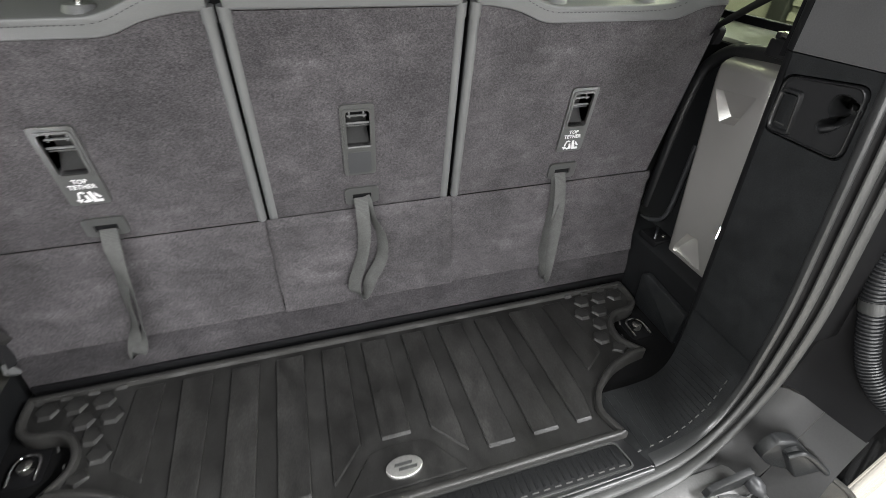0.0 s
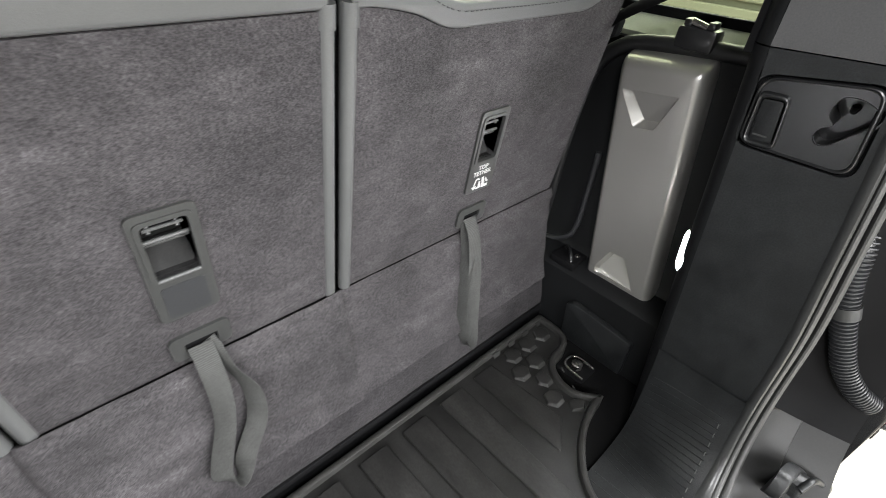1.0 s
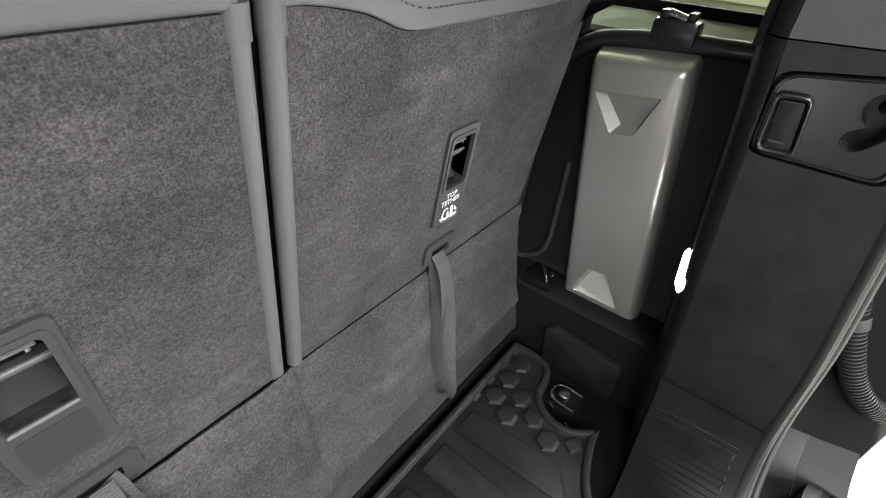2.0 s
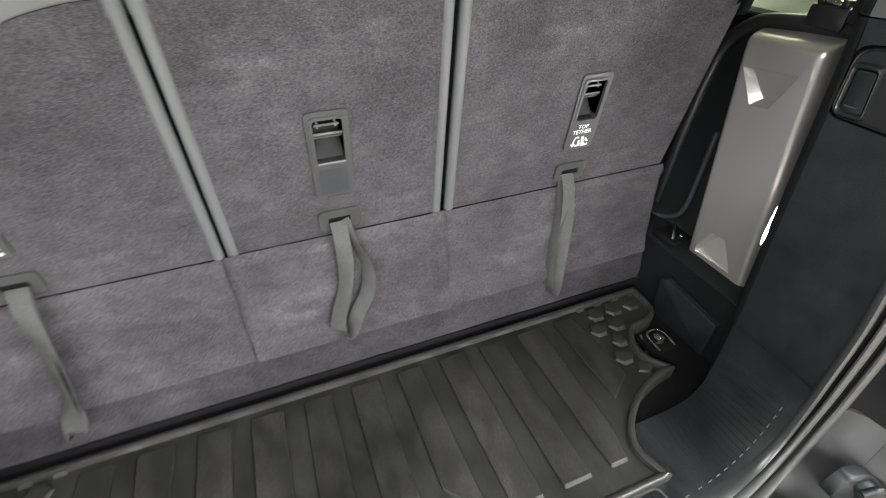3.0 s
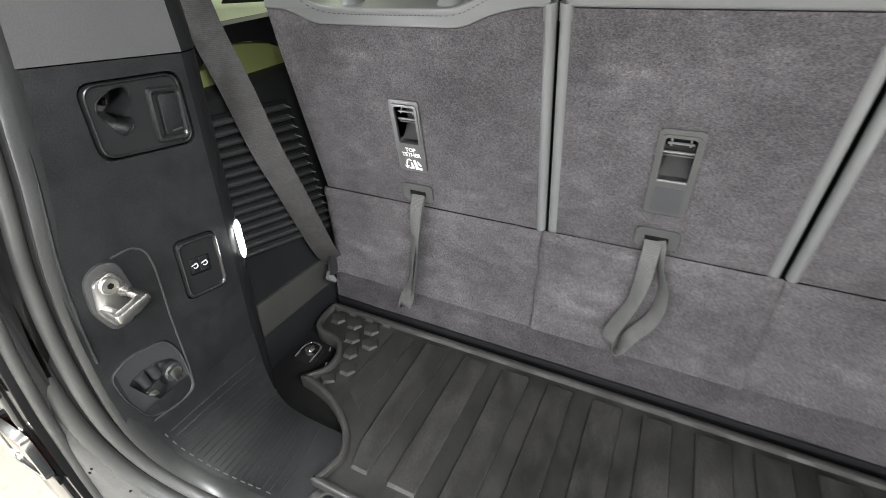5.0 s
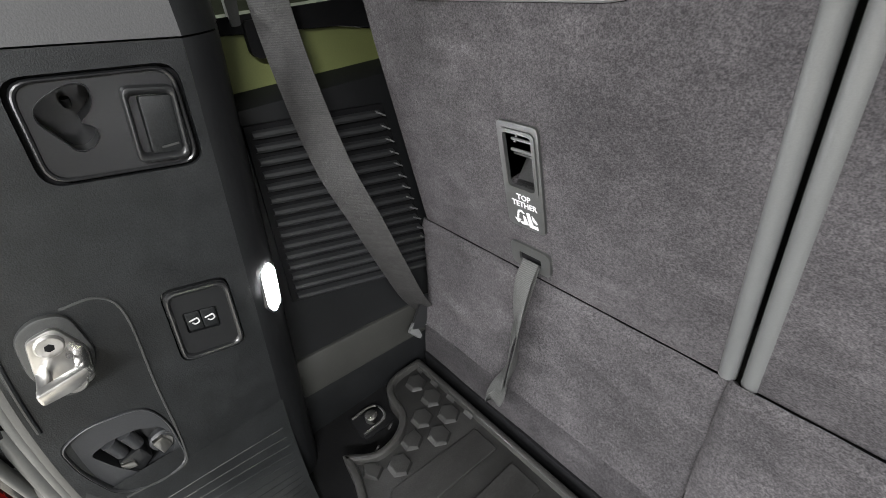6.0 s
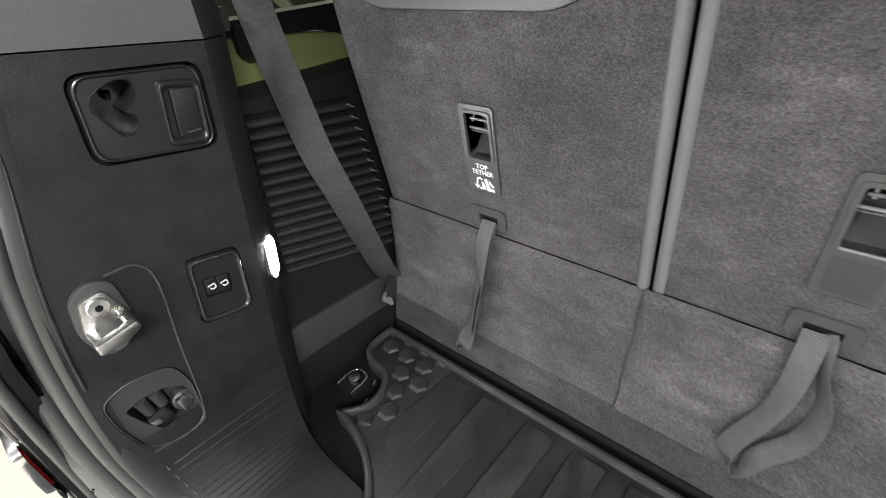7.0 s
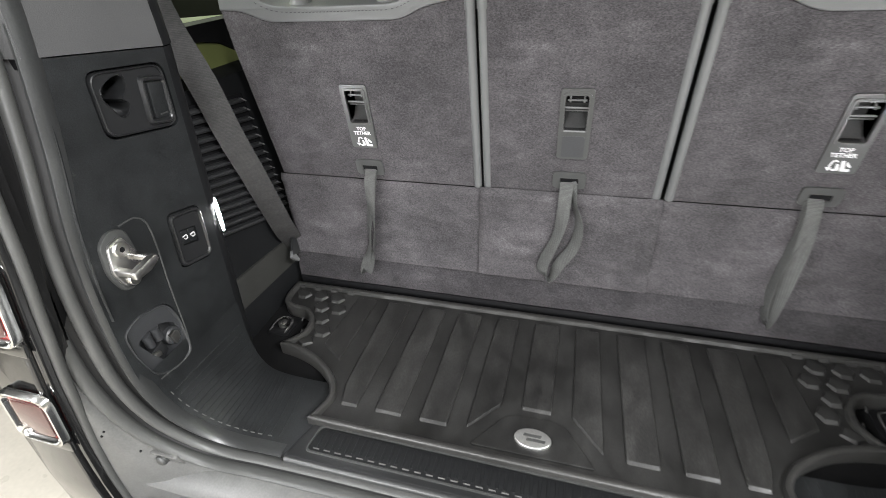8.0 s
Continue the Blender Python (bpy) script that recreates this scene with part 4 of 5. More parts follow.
for i in range(VN):
    u = i / (VN - 1)
    a = Vector((-0.744 - 0.003 * (1 - u), 0.232 - 0.012 * u, 0.515 - 0.265 * u))
    b = Vector((-0.744 - 0.003 * (1 - u), 0.432 + 0.060 * u, 0.492 - 0.315 * u))
    d = (b - a).normalized()
    up = Vector((0, -d.z, d.y))
    bm = bmesh.new()
    rows = []
    for q in (a, a.lerp(b, 0.06), a.lerp(b, 0.94), b):
        k = 0.9 if q in (a, b) else 1.0
        rows.append([bm.verts.new(q + up * z * k + Vector((x * k, 0, 0))) for x, z in ((-0.008, 0.0062), (0.002, 0.0060), (0.0085, 0.0036), (0.0110, -0.0006), (0.0088, -0.0044), (0.001, -0.0060))])
    for r1, r2 in zip(rows, rows[1:]):
        for j in range(5):
            bm.faces.new((r1[j], r2[j], r2[j + 1], r1[j + 1]))
    bmesh.ops.recalc_face_normals(bm, faces=bm.faces)
    lv = part("louvre", bm, LOUVRE, ql)
    # pale tab: the glint at the slat's end put into colour
    part("louvre_glint", prism([(b.y - 0.010, b.z + 0.0045), (b.y + 0.003, b.z - 0.0040), (b.y + 0.005, b.z - 0.0025), (b.y - 0.008, b.z + 0.0060)], -0.010, 0.0135, onx(b.x, 1), 0.0005, 1), VINYL, lv)
part("ledge", prism(roundpoly([(0.172, 0.054), (0.168, 0.122), (0.438, 0.104), (0.448, 0.040)], 0.004, 2), 0.0, 0.012, lambda a, b, w: Vector((-0.752 + w + (0.11 - b) * 0.30, a, b)), 0.003), LEDGE, ql, "ledge strip coloured lighter for the light on it")
# belt
bp_ = spline([(-0.800, 0.322, 0.79), (-0.762, 0.308, 0.67), (-0.718, 0.302, 0.565), (-0.704, 0.318, 0.45), (-0.704, 0.350, 0.35), (-0.706, 0.385, 0.24), (-0.708, 0.420, 0.14), (-0.710, 0.462, 0.075)], 8)
bs_ = [Vector((0.66 + 0.10 * math.sin(i * 0.16), 0.74 - 0.007 * i, 0.15 + 0.25 * math.exp(-((i - 18) / 6) ** 2))) for i in range(len(bp_))]
belt = thing("seat_belt", (-0.72, 0.47, 0.07), "dark grey seat belt strap hanging across the vent with its tongue", "seat belt")
part("strap", ribbon(bp_, bs_, 0.056, 0.0018), BELT, belt)
TB, TT = Vector((-0.690, 0.393, 0.092)), Vector((-0.712, 0.452, 0.137))
ta = (TT - TB).normalized()
tc = Vector((0.30, 0.42, -0.86)).cross(ta).cross(ta).normalized() * -1
tn = ta.cross(tc) if ta.cross(tc).y < 0 else -ta.cross(tc)
tf = lambda a, b, w: TB + ta * a + tc * b + tn * w
part("tongue", prism(roundpoly([(0.000, -0.004), (0.070, -0.008), (0.078, 0.004), (0.060, 0.022), (0.012, 0.020)], 0.004, 3), -0.004, 0.005, tf, 0.002), BLACK2, belt)
part("buckle_plate", prism(roundpoly([(-0.008, -0.006), (0.014, -0.006), (0.010, 0.004), (-0.002, 0.024), (-0.010, 0.022)], 0.004, 3), -0.003, 0.0062, tf, 0.002), VINYL, belt, "grey plastic tongue end")
part("tongue_loop", tube(spline([tf(0.020, 0.018, 0.002), tf(0.026, 0.036, 0.003), tf(0.046, 0.038, 0.003), tf(0.050, 0.020, 0.002)], 5), 0.0026, 8), VINYL, belt)

rb_ = spline([(0.738, 0.475, 0.585), (0.715, 0.416, 0.637), (0.688, 0.335, 0.684), (0.665, 0.265, 0.722), (0.640, 0.190, 0.765)], 6)
belt2 = thing("seat_belt", (0.738, 0.475, 0.585), "black seat belt strap rising past the window beside the seat", "seat belt")
part("strap", ribbon(rb_, [Vector((0.45, 0.30, 0.55))] * len(rb_), 0.022, 0.002), DARK, belt2)
part("guide", prism(roundpoly([(0.425, 0.600), (0.420, 0.632), (0.440, 0.640), (0.470, 0.625), (0.475, 0.600)], 0.008, 3), 0.0, 0.016, onx(0.748, -1), 0.004), DARK, belt2)

qr = thing("quarter_trim", (0.76, 0.35, -0.03), "black plastic quarter trim with a recess for the side locker", "trim panel", "quarter trims")


part("side_panel", trim_wall([(0.698, -0.036), (0.700, 0.010), (0.704, 0.060), (0.712, 0.118), (0.728, 0.132), (0.774, 0.140), (0.785, 0.158), (0.788, 0.56), (0.794, 0.596), (0.83, 0.606)], 0.05, 0.12, 0.90), TRIMSHADE, qr)
part("corner_block", prism(roundpoly([(0.345, -0.034), (0.352, 0.062), (0.335, 0.075), (0.19, 0.062), (0.19, -0.034)], 0.006, 3), 0.0, 0.014, onx(0.702, -1), 0.005), BLACK, qr)
rimp = spline([(0.792, 0.515, 0.16), (0.790, 0.505, 0.36), (0.788, 0.490, 0.49), (0.786, 0.468, 0.548), (0.786, 0.430, 0.582), (0.790, 0.392, 0.594), (0.796, 0.30, 0.603), (0.800, 0.19, 0.606)], 6)
part("recess_rim", tube(rimp, 0.0145, 12), BLACK2, qr)
part("window_sill", prism([(0.800, 0.55), (0.800, 0.606), (0.834, 0.632), (0.86, 0.634), (0.86, 0.55)], 0.16, 0.90, lambda a, b, w: Vector((a, w, b))), SILL, qr, "pale green-tinted sill strip under the window")
# added paler bead: the highlight along the recess step
part("recess_edge_glint", tube(spline([(0.770, 0.500, 0.134), (0.774, 0.462, 0.146), (0.776, 0.432, 0.170), (0.777, 0.421, 0.205), (0.778, 0.419, 0.250), (0.779, 0.418, 0.320), (0.780, 0.418, 0.380)], 6), 0.0062, 10), GREYDARK, qr)
clip = thing("sill_hook", (0.815, 0.305, 0.62), "small black plastic hook clipped on the window sill", "hook")
part("base", box(0.776, 0.280, 0.598, 0.815, 0.345, 0.634, 0.008), BLACK2, clip)
part("tab", box(0.780, 0.288, 0.632, 0.804, 0.300, 0.644, 0.003), BLACK2, clip)
part("tab", box(0.780, 0.326, 0.632, 0.804, 0.338, 0.644, 0.003), BLACK2, clip)
part("pin", tube([(0.786, 0.300, 0.634), (0.786, 0.326, 0.640)], 0.006, 10), STEEL, clip)
tray = thing("tray_hook", (0.775, 0.44, 0.135), "small black lashing hook on the side trim ledge", "hook")
part("base", box(0.716, 0.372, 0.124, 0.776, 0.436, 0.143, 0.005), DARK, tray)
part("bar", tube(spline([(0.726, 0.386, 0.142), (0.734, 0.396, 0.156), (0.752, 0.414, 0.157), (0.764, 0.426, 0.142)], 5), 0.0036, 10), BLACK2, tray)
part("screw", tube([(0.754, 0.388, 0.142), (0.754, 0.388, 0.1460)], [0.006, 0.005], 14), STEEL, tray)

# silver side locker
lk = thing("side_locker", (0.76, 0.30, 0.135), "satin bronze-grey side locker cover with angular moulded recesses", "locker")


def locker(a, b, w):
    """a: across (0 rear, 1 front), b: height 0..1, w: out of the face into the load space."""
    return Vector((0.742 - w, 0.207 + 0.054 * b + 0.151 * a, 0.126 + (0.449 + 0.008 * (1 - a)) * b))


vee = roundpoly([(0.22, 0.900), (0.90, 0.885), (0.68, 0.752), (0.43, 0.762)], 0.02, 3)
notch = roundpoly([(0.25, 0.034), (0.28, 0.066), (0.44, 0.180), (0.66, 0.174), (0.84, 0.066), (0.84, 0.034)], 0.012, 3)


def cover_face():
    """The cover's rounded shell with two openings for the moulded recesses."""
    bm = bmesh.new()
    rings = []
    for (a0, a1, b0, b1), w in (((0.11, 0.92, 0.014, 0.962), 0.0), ((0.060, 0.95, 0.006, 0.980), -0.0022), ((0.022, 0.975, 0.0, 0.994), -0.008), ((0.004, 0.99, -0.003, 1.003), -0.016), ((0.0, 1.0, -0.005, 1.012), -0.030), ((0.0, 1.0, -0.006, 1.030), -0.066)):
        loop_ = roundpoly([(a0, b0), (a1, b0 - 0.02), (a1, b1), (a0, b1)], [0.02, 0.02, 0.06, 0.06], 5)
        rings.append([bm.verts.new(locker(a, b2, w)) for a, b2 in loop_])
    n = len(rings[0])
    for r1, r2 in zip(rings, rings[1:]):
        for i in range(n):
            bm.faces.new((r1[i], r1[(i + 1) % n], r2[(i + 1) % n], r2[i]))
    edges = [bm.edges.get((rings[0][i], rings[0][(i + 1) % n])) for i in range(n)]
    for poly in (vee, notch):
        vs = [bm.verts.new(locker(a, b2, 0.0)) for a, b2 in poly]
        edges += [bm.edges.new((vs[i], vs[(i + 1) % len(vs)])) for i in range(len(vs))]
    bmesh.ops.triangle_fill(bm, use_beauty=True, use_dissolve=False, edges=edges)
    bmesh.ops.recalc_face_normals(bm, faces=bm.faces)
    return bm


def recess(poly, deep, k, toward, up):
    """A moulded recess behind an opening of the cover, its floor shifted so that one wall slopes and leaning to run out at one end."""
    lo, hi = min(p[1] for p in poly), max(p[1] for p in poly)
    c = Vector((sum(p[0] for p in poly) / len(poly), sum(p[1] for p in poly) / len(poly)))
    bm = bmesh.new()
    o = [bm.verts.new(locker(a, b2, 0.0)) for a, b2 in poly]
    inn = [bm.verts.new(locker(c.x + (a - c.x) * k + toward[0], c.y + (b2 - c.y) * k + toward[1], -deep * (0.12 + 0.88 * ((b2 - lo) if up else (hi - b2)) / (hi - lo)))) for a, b2 in poly]
    n = len(poly)
    for i in range(n):
        bm.faces.new((o[i], o[(i + 1) % n], inn[(i + 1) % n], inn[i]))
    bm.faces.new(inn)
    bmesh.ops.recalc_face_normals(bm, faces=bm.faces)
    return bm


part("cover", cover_face(), SILVER, lk)
part("moulded_vee", recess(vee, 0.016, 0.80, (-0.05, 0.014), False), SILVER, lk)
part("moulded_notch", recess(notch, 0.034, 0.90, (-0.02, -0.006), True), SILVER, lk)

# windows: tinted panes between sill and roof
for s in (-1, 1):
    w = thing("window_1" if s < 0 else "window_2", (s * 0.845, 0.8, 0.62), "green-tinted side window of the car", "window", kind="structure")
    zf = 0.632
    pane = part("pane", box(s * 0.84 - 0.003, 0.18, zf + 0.002, s * 0.84 + 0.003, 2.4, 1.02), GLASS, w)
    pane.visible_shadow = False
    part("window_frame", box(s * 0.84 - 0.012, 0.86, 0.60, s * 0.84 + 0.012, 0.98, 1.02, 0.004), BLACK2, w)
    part("lower_frame", box(s * 0.84 - 0.008, 0.18, zf, s * 0.84 + 0.006, 2.4, zf + 0.016, 0.002), DARK, w)
    part("outer_panel", box(s * 0.87 - 0.015, -0.05, -0.5, s * 0.87 + 0.015, 2.6, 0.60), DARK, w)

# ---- sill plate ----
sill = thing("sill_plate", (0, -0.04, -0.03), "black plastic sill plate with a ribbed tread strip", "sill plate")
CX = -0.014
part("base", prism(roundpoly([(-0.462, -0.073), (-0.432, 0.018), (0.406, 0.018), (0.440, -0.065)], 0.004, 2), -0.0365, -0.0185, same, 0.003), BLACK2, sill)
ins = roundpoly([(CX - 0.413, -0.057), (CX - 0.406, 0.002), (CX + 0.406, 0.000), (CX + 0.416, -0.057)], 0.012, 4)
part("front_lip", tube([(-0.458, -0.0745, -0.0255), (-0.2, -0.0725, -0.0255), (0.2, -0.0715, -0.0255), (0.434, -0.0665, -0.0255)], 0.0075, 12), EDGETRIM, sill)
part("tread_frame", holed(ins, [[(CX + (a - CX) * 0.992, -0.028 + (b + 0.028) * 0.90) for a, b in ins]], -0.02, -0.0145, same), GREYPLASTIC, sill)
part("tread", prism([(CX + (a - CX) * 0.99, -0.028 + (b + 0.028) * 0.88) for a, b in ins], -0.02, -0.0170, same, 0.001), TRIMSHADE, sill)
for k in range(56):
    x = CX - 0.390 + k * 0.0142
    part("tread_rib", prism([(x - 0.0028, -0.043), (x + 0.0028, -0.043), (x + 0.0028, -0.007), (x - 0.0028, -0.007)], -0.018, -0.0161, same, 0.0005, 1), TRIMSHADE, sill)
for k in range(36):
    x = CX - 0.392 + k * 0.0224
    part("dash", prism([(x - 0.0063, -0.0485), (x + 0.0063, -0.0485), (x + 0.0063, -0.0463), (x - 0.0063, -0.0463)], -0.018, -0.0151, same, 0.0005, 1), STITCH, sill)

# ---- rubber mat ----
mat_ = thing("boot_mat", (CX, 0.2, -0.036), "black moulded rubber boot mat with raised ribs and hexagons", "mat")
half = [(0.0, 0.0), (0.42, 0.0), (0.437, 0.002)] + [(p.x, p.y) for p in spline([(0.437, 0.004, 0), (0.426, 0.034, 0), (0.421, 0.066, 0), (0.446, 0.106, 0), (0.500, 0.145, 0), (0.555, 0.165, 0), (0.606, 0.174, 0)], 5)][1:]
half += [(p.x, p.y) for p in spline([(0.604, 0.180, 0), (0.574, 0.220, 0), (0.578, 0.262, 0), (0.605, 0.292, 0), (0.652, 0.300, 0), (0.680, 0.318, 0), (0.690, 0.350, 0), (0.690, 0.398, 0)], 5)]
half += [(0.686, 0.404), (0.0, 0.404)]
outline = [(CX + x, y) for x, y in half] + [(CX - x, y) for x, y in half[::-1][1:-1]]
clean = []
for p in outline:
    if not clean or (Vector(p) - Vector(clean[-1])).length > 0.002:
        clean.append(p)
outline = clean


def inset(poly, d):
    out = []
    n = len(poly)
    for i in range(n):
        a, p, b = Vector(poly[i - 1]), Vector(poly[i]), Vector(poly[(i + 1) % n])
        n1 = Vector((-(p - a).y, (p - a).x)).normalized()
        n2 = Vector((-(b - p).y, (b - p).x)).normalized()
        m = n1 + n2
        m = m / max(0.5, m.length_squared / 2)
        out.append(tuple(p + m * d))
    return out


def mat_rim():
    bm = bmesh.new()
    prof = [(0.0, -0.035), (0.0, -0.005), (0.0015, -0.0015), (0.004, 0.0), (0.0095, 0.0), (0.0125, -0.002), (0.015, -0.0105)]
    rings = [[bm.verts.new((a, b, z)) for a, b in inset(outline, d)] for d, z in prof]
    n = len(outline)
    for r1, r2 in zip(rings, rings[1:]):
        for i in range(n):
            bm.faces.new((r1[i], r1[(i + 1) % n], r2[(i + 1) % n], r2[i]))
    bmesh.ops.recalc_face_normals(bm, faces=bm.faces)
    return bm


part("rim", mat_rim(), RIMRUBBER, mat_)
part("tray", holed(inset(outline, 0.006), [], -0.034, -0.0102, same), RUBBER, mat_)
ribs = [[(-0.029, 0.121), (0.030, 0.121), (0.030, 0.375), (-0.029, 0.375)]]
for s in (-1, 1):
    for q in ([(0.068, 0.122), (0.126, 0.056), (0.119, 0.375), (0.066, 0.375)],
              [(0.163, 0.050), (0.220, 0.050), (0.217, 0.375), (0.157, 0.375)],
              [(0.257, 0.050), (0.314, 0.050), (0.308, 0.375), (0.250, 0.375)],
              [(0.352, 0.050), (0.389, 0.050), (0.400, 0.100), (0.405, 0.375), (0.343, 0.375)],
              [(0.444, 0.158), (0.503, 0.199), (0.492, 0.376), (0.437, 0.376)]):
        ribs.append([(s * a, b) for a, b in q][::s])


def rib_mesh(q):
    """A long raised rib: steep flanks, a long slope at the tail end."""
    low = roundpoly([(CX + a, b) for a, b in q], 0.004, 3)
    cx = sum(p[0] for p in low) / len(low)
    y0, y1 = min(p[1] for p in low), max(p[1] for p in low)
    bm = bmesh.new()
    rings = []
    for side, tail, z in ((0.0, 0.0, -0.0110), (0.0008, 0.0012, -0.0100), (0.0013, 0.0050, -0.0066), (0.0026, 0.0066, -0.0058)):
        ring = []
        for a, b in low:
            kx = 1 - side / max(0.012, abs(a - cx)) if abs(a - cx) > 0.004 else 1.0
            ky = max(0.0, 1 - (b - y0) / 0.10)
            ring.append(bm.verts.new((cx + (a - cx) * kx, b + tail * ky - side * (b > y1 - 0.01), z)))
        rings.append(ring)
    n = len(low)
    for r1, r2 in zip(rings, rings[1:]):
        for i in range(n):
            bm.faces.new((r1[i], r1[(i + 1) % n], r2[(i + 1) % n], r2[i]))
    bm.faces.new(rings[-1])
    bmesh.ops.recalc_face_normals(bm, faces=bm.faces)
    return bm


for q in ribs:
    part("rib", rib_mesh(q), RIBRUBBER, mat_, angle=20)
part("badge_plinth", prism(roundpoly([(CX - 0.112, 0.024), (CX + 0.112, 0.024), (CX + 0.056, 0.100), (CX + 0.03, 0.106), (CX - 0.03, 0.106), (CX - 0.056, 0.100)], 0.006, 3), -0.0105, -0.0065, same, 0.002), RUBBER, mat_)
bad = part("badge", prism([(CX + 0.034 * math.cos(a), 0.058 + 0.0205 * math.sin(a)) for a in (2 * math.pi * k / 40 for k in range(40))], -0.007, -0.001, same, 0.002, 3), BADGE, mat_, "oval silver badge")
for b0, a0, a1 in ((0.0625, -0.018, 0.014), (0.0535, -0.012, 0.022)):
    part("badge_bar", prism([(CX + a0, b0 - 0.003), (CX + a1, b0 - 0.003), (CX + a1 + 0.002, b0 + 0.003), (CX + a0 + 0.002, b0 + 0.003)], -0.002, -0.0004, same), GREYPLASTIC, bad)
# hexagons at both back corners, one shared mesh
HR = 0.0222
hexpoly = [(HR * math.cos(a), HR * math.sin(a)) for a in (math.pi / 3 * k for k in range(6))]


def hex_mesh(poly):
    """A low hexagon with a wide slope on its tail edge and steep flanks."""
    lo = min(p[1] for p in poly)
    bm = bmesh.new()
    rings = [[bm.verts.new((a * (1 - side), b * (1 - side) + (tail if b < lo + 0.004 else 0.0), z)) for a, b in poly]
             for side, tail, z in ((0.0, 0.0, -0.0108), (0.05, 0.0010, -0.0092), (0.10, 0.0042, -0.0048), (0.16, 0.0050, -0.0042))]
    n = len(poly)
    for r1, r2 in zip(rings, rings[1:]):
        for k in range(n):
            bm.faces.new((r1[k], r1[(k + 1) % n], r2[(k + 1) % n], r2[k]))
    bm.faces.new(rings[-1])
    bmesh.ops.recalc_face_normals(bm, faces=bm.faces)
    return bm


hexmesh = finish(hex_mesh(hexpoly), RUBBER, 15)
hexmesh.name = "hexagon"
bound = inset(outline, 0.0165)


def inside(p, poly):
    c = False
    for i in range(len(poly)):
        (x1, y1), (x2, y2) = poly[i - 1], poly[i]
        if (y1 > p[1]) != (y2 > p[1]) and p[0] < (x2 - x1) * (p[1] - y1) / (y2 - y1) + x1:
            c = not c
    return c


for s in (-1, 1):
    for yb, xs_ in ((0.383, (0.521, 0.570, 0.619, 0.668)), (0.343, (0.547, 0.597, 0.646)), (0.302, (0.525, 0.574)), (0.261, (0.552, 0.600)), (0.219, (0.528, 0.579)), (0.178, (0.553,))):
        for x in xs_:
            c = Vector((CX + s * x, yb + 0.0185))
            poly = []
            for a, b in hexpoly:
                k = 1.0
                base = Vector((0, -0.0160))
                while k > 0.1 and not inside(c + base + (Vector((a, b)) - base) * k, bound):
                    k -= 0.05
                poly.append(tuple(base + (Vector((a, b)) - base) * k))
            if all((Vector(p) - Vector(q)).length < 1e-6 for p, q in zip(poly, hexpoly)):
                h = new("hexagon", hexmesh)
            else:
                me = finish(hex_mesh(poly), RUBBER, 15)
                me.name = "hexagon"
                h = new("hexagon", me)
            h.parent = mat_
            h.location = Vector((c.x, c.y, 0)) - ORG[mat_]

# ---- lashing eyes ----


def lashing_eye(x, y, s):
    e = thing("lashing_eye", (x, y, -0.036), "chromed folding lashing eye screwed into a floor recess", "lashing eye", "lashing eyes")
    part("recess", prism(rrect(x - 0.031, y - 0.034, x + 0.031, y + 0.034, 0.010), -0.0362, -0.0335, same, 0.001), DARK, e)
    part("screw", tube([(x, y, -0.034), (x, y, -0.022), (x, y, -0.019)], [0.012, 0.012, 0.008], 18), STEEL, e)
    loop = spline([(x - 0.022, y - 0.030, -0.030), (x - 0.022, y + 0.004, -0.028), (x - 0.012, y + 0.022, -0.028), (x + 0.012, y + 0.022, -0.028), (x + 0.022, y + 0.004, -0.028), (x + 0.022, y - 0.030, -0.030)], 6)
    part("loop", tube(loop, 0.0032, 8), CHROME, e)


lashing_eye(-0.670, 0.260, -1)
lashing_eye(0.637, 0.263, 1)

# ---- rear seats ----


def SF(x, v, w):
    """On the seat backs: x across, v up the slope from the flap's top, w out towards the tail."""
    return Vector((x, 0.473 - 0.1483 * v - 0.9889 * w, 0.294 + 0.9889 * v - 0.1483 * w))


def FF(x, v, w):
    """On the carpet flap under the seat backs; v is negative downwards."""
    return Vector((x, 0.473 + 0.158 * v - 0.9874 * w, 0.294 + 0.9874 * v + 0.158 * w))


def vz(z):
    return (z - 0.294) / 0.9889


def strap_loop(parent, pts, sides):
    path = spline(pts, 7)
    sd = spline(sides, 7)
    part("strap", ribbon(path, [s.normalized() for s in sd], 0.0275, 0.0016), WEB, parent, "grey woven pull strap")


CREASES = ((-0.185, 0.176, -0.040, 0.140, 0.0042), (0.020, 0.160, 0.150, 0.125, 0.0046), (-0.40, 0.222, -0.22, 0.196, 0.0030), (0.21, 0.130, 0.36, 0.112, 0.0030), (-0.66, 0.150, -0.49, 0.175, 0.0025))


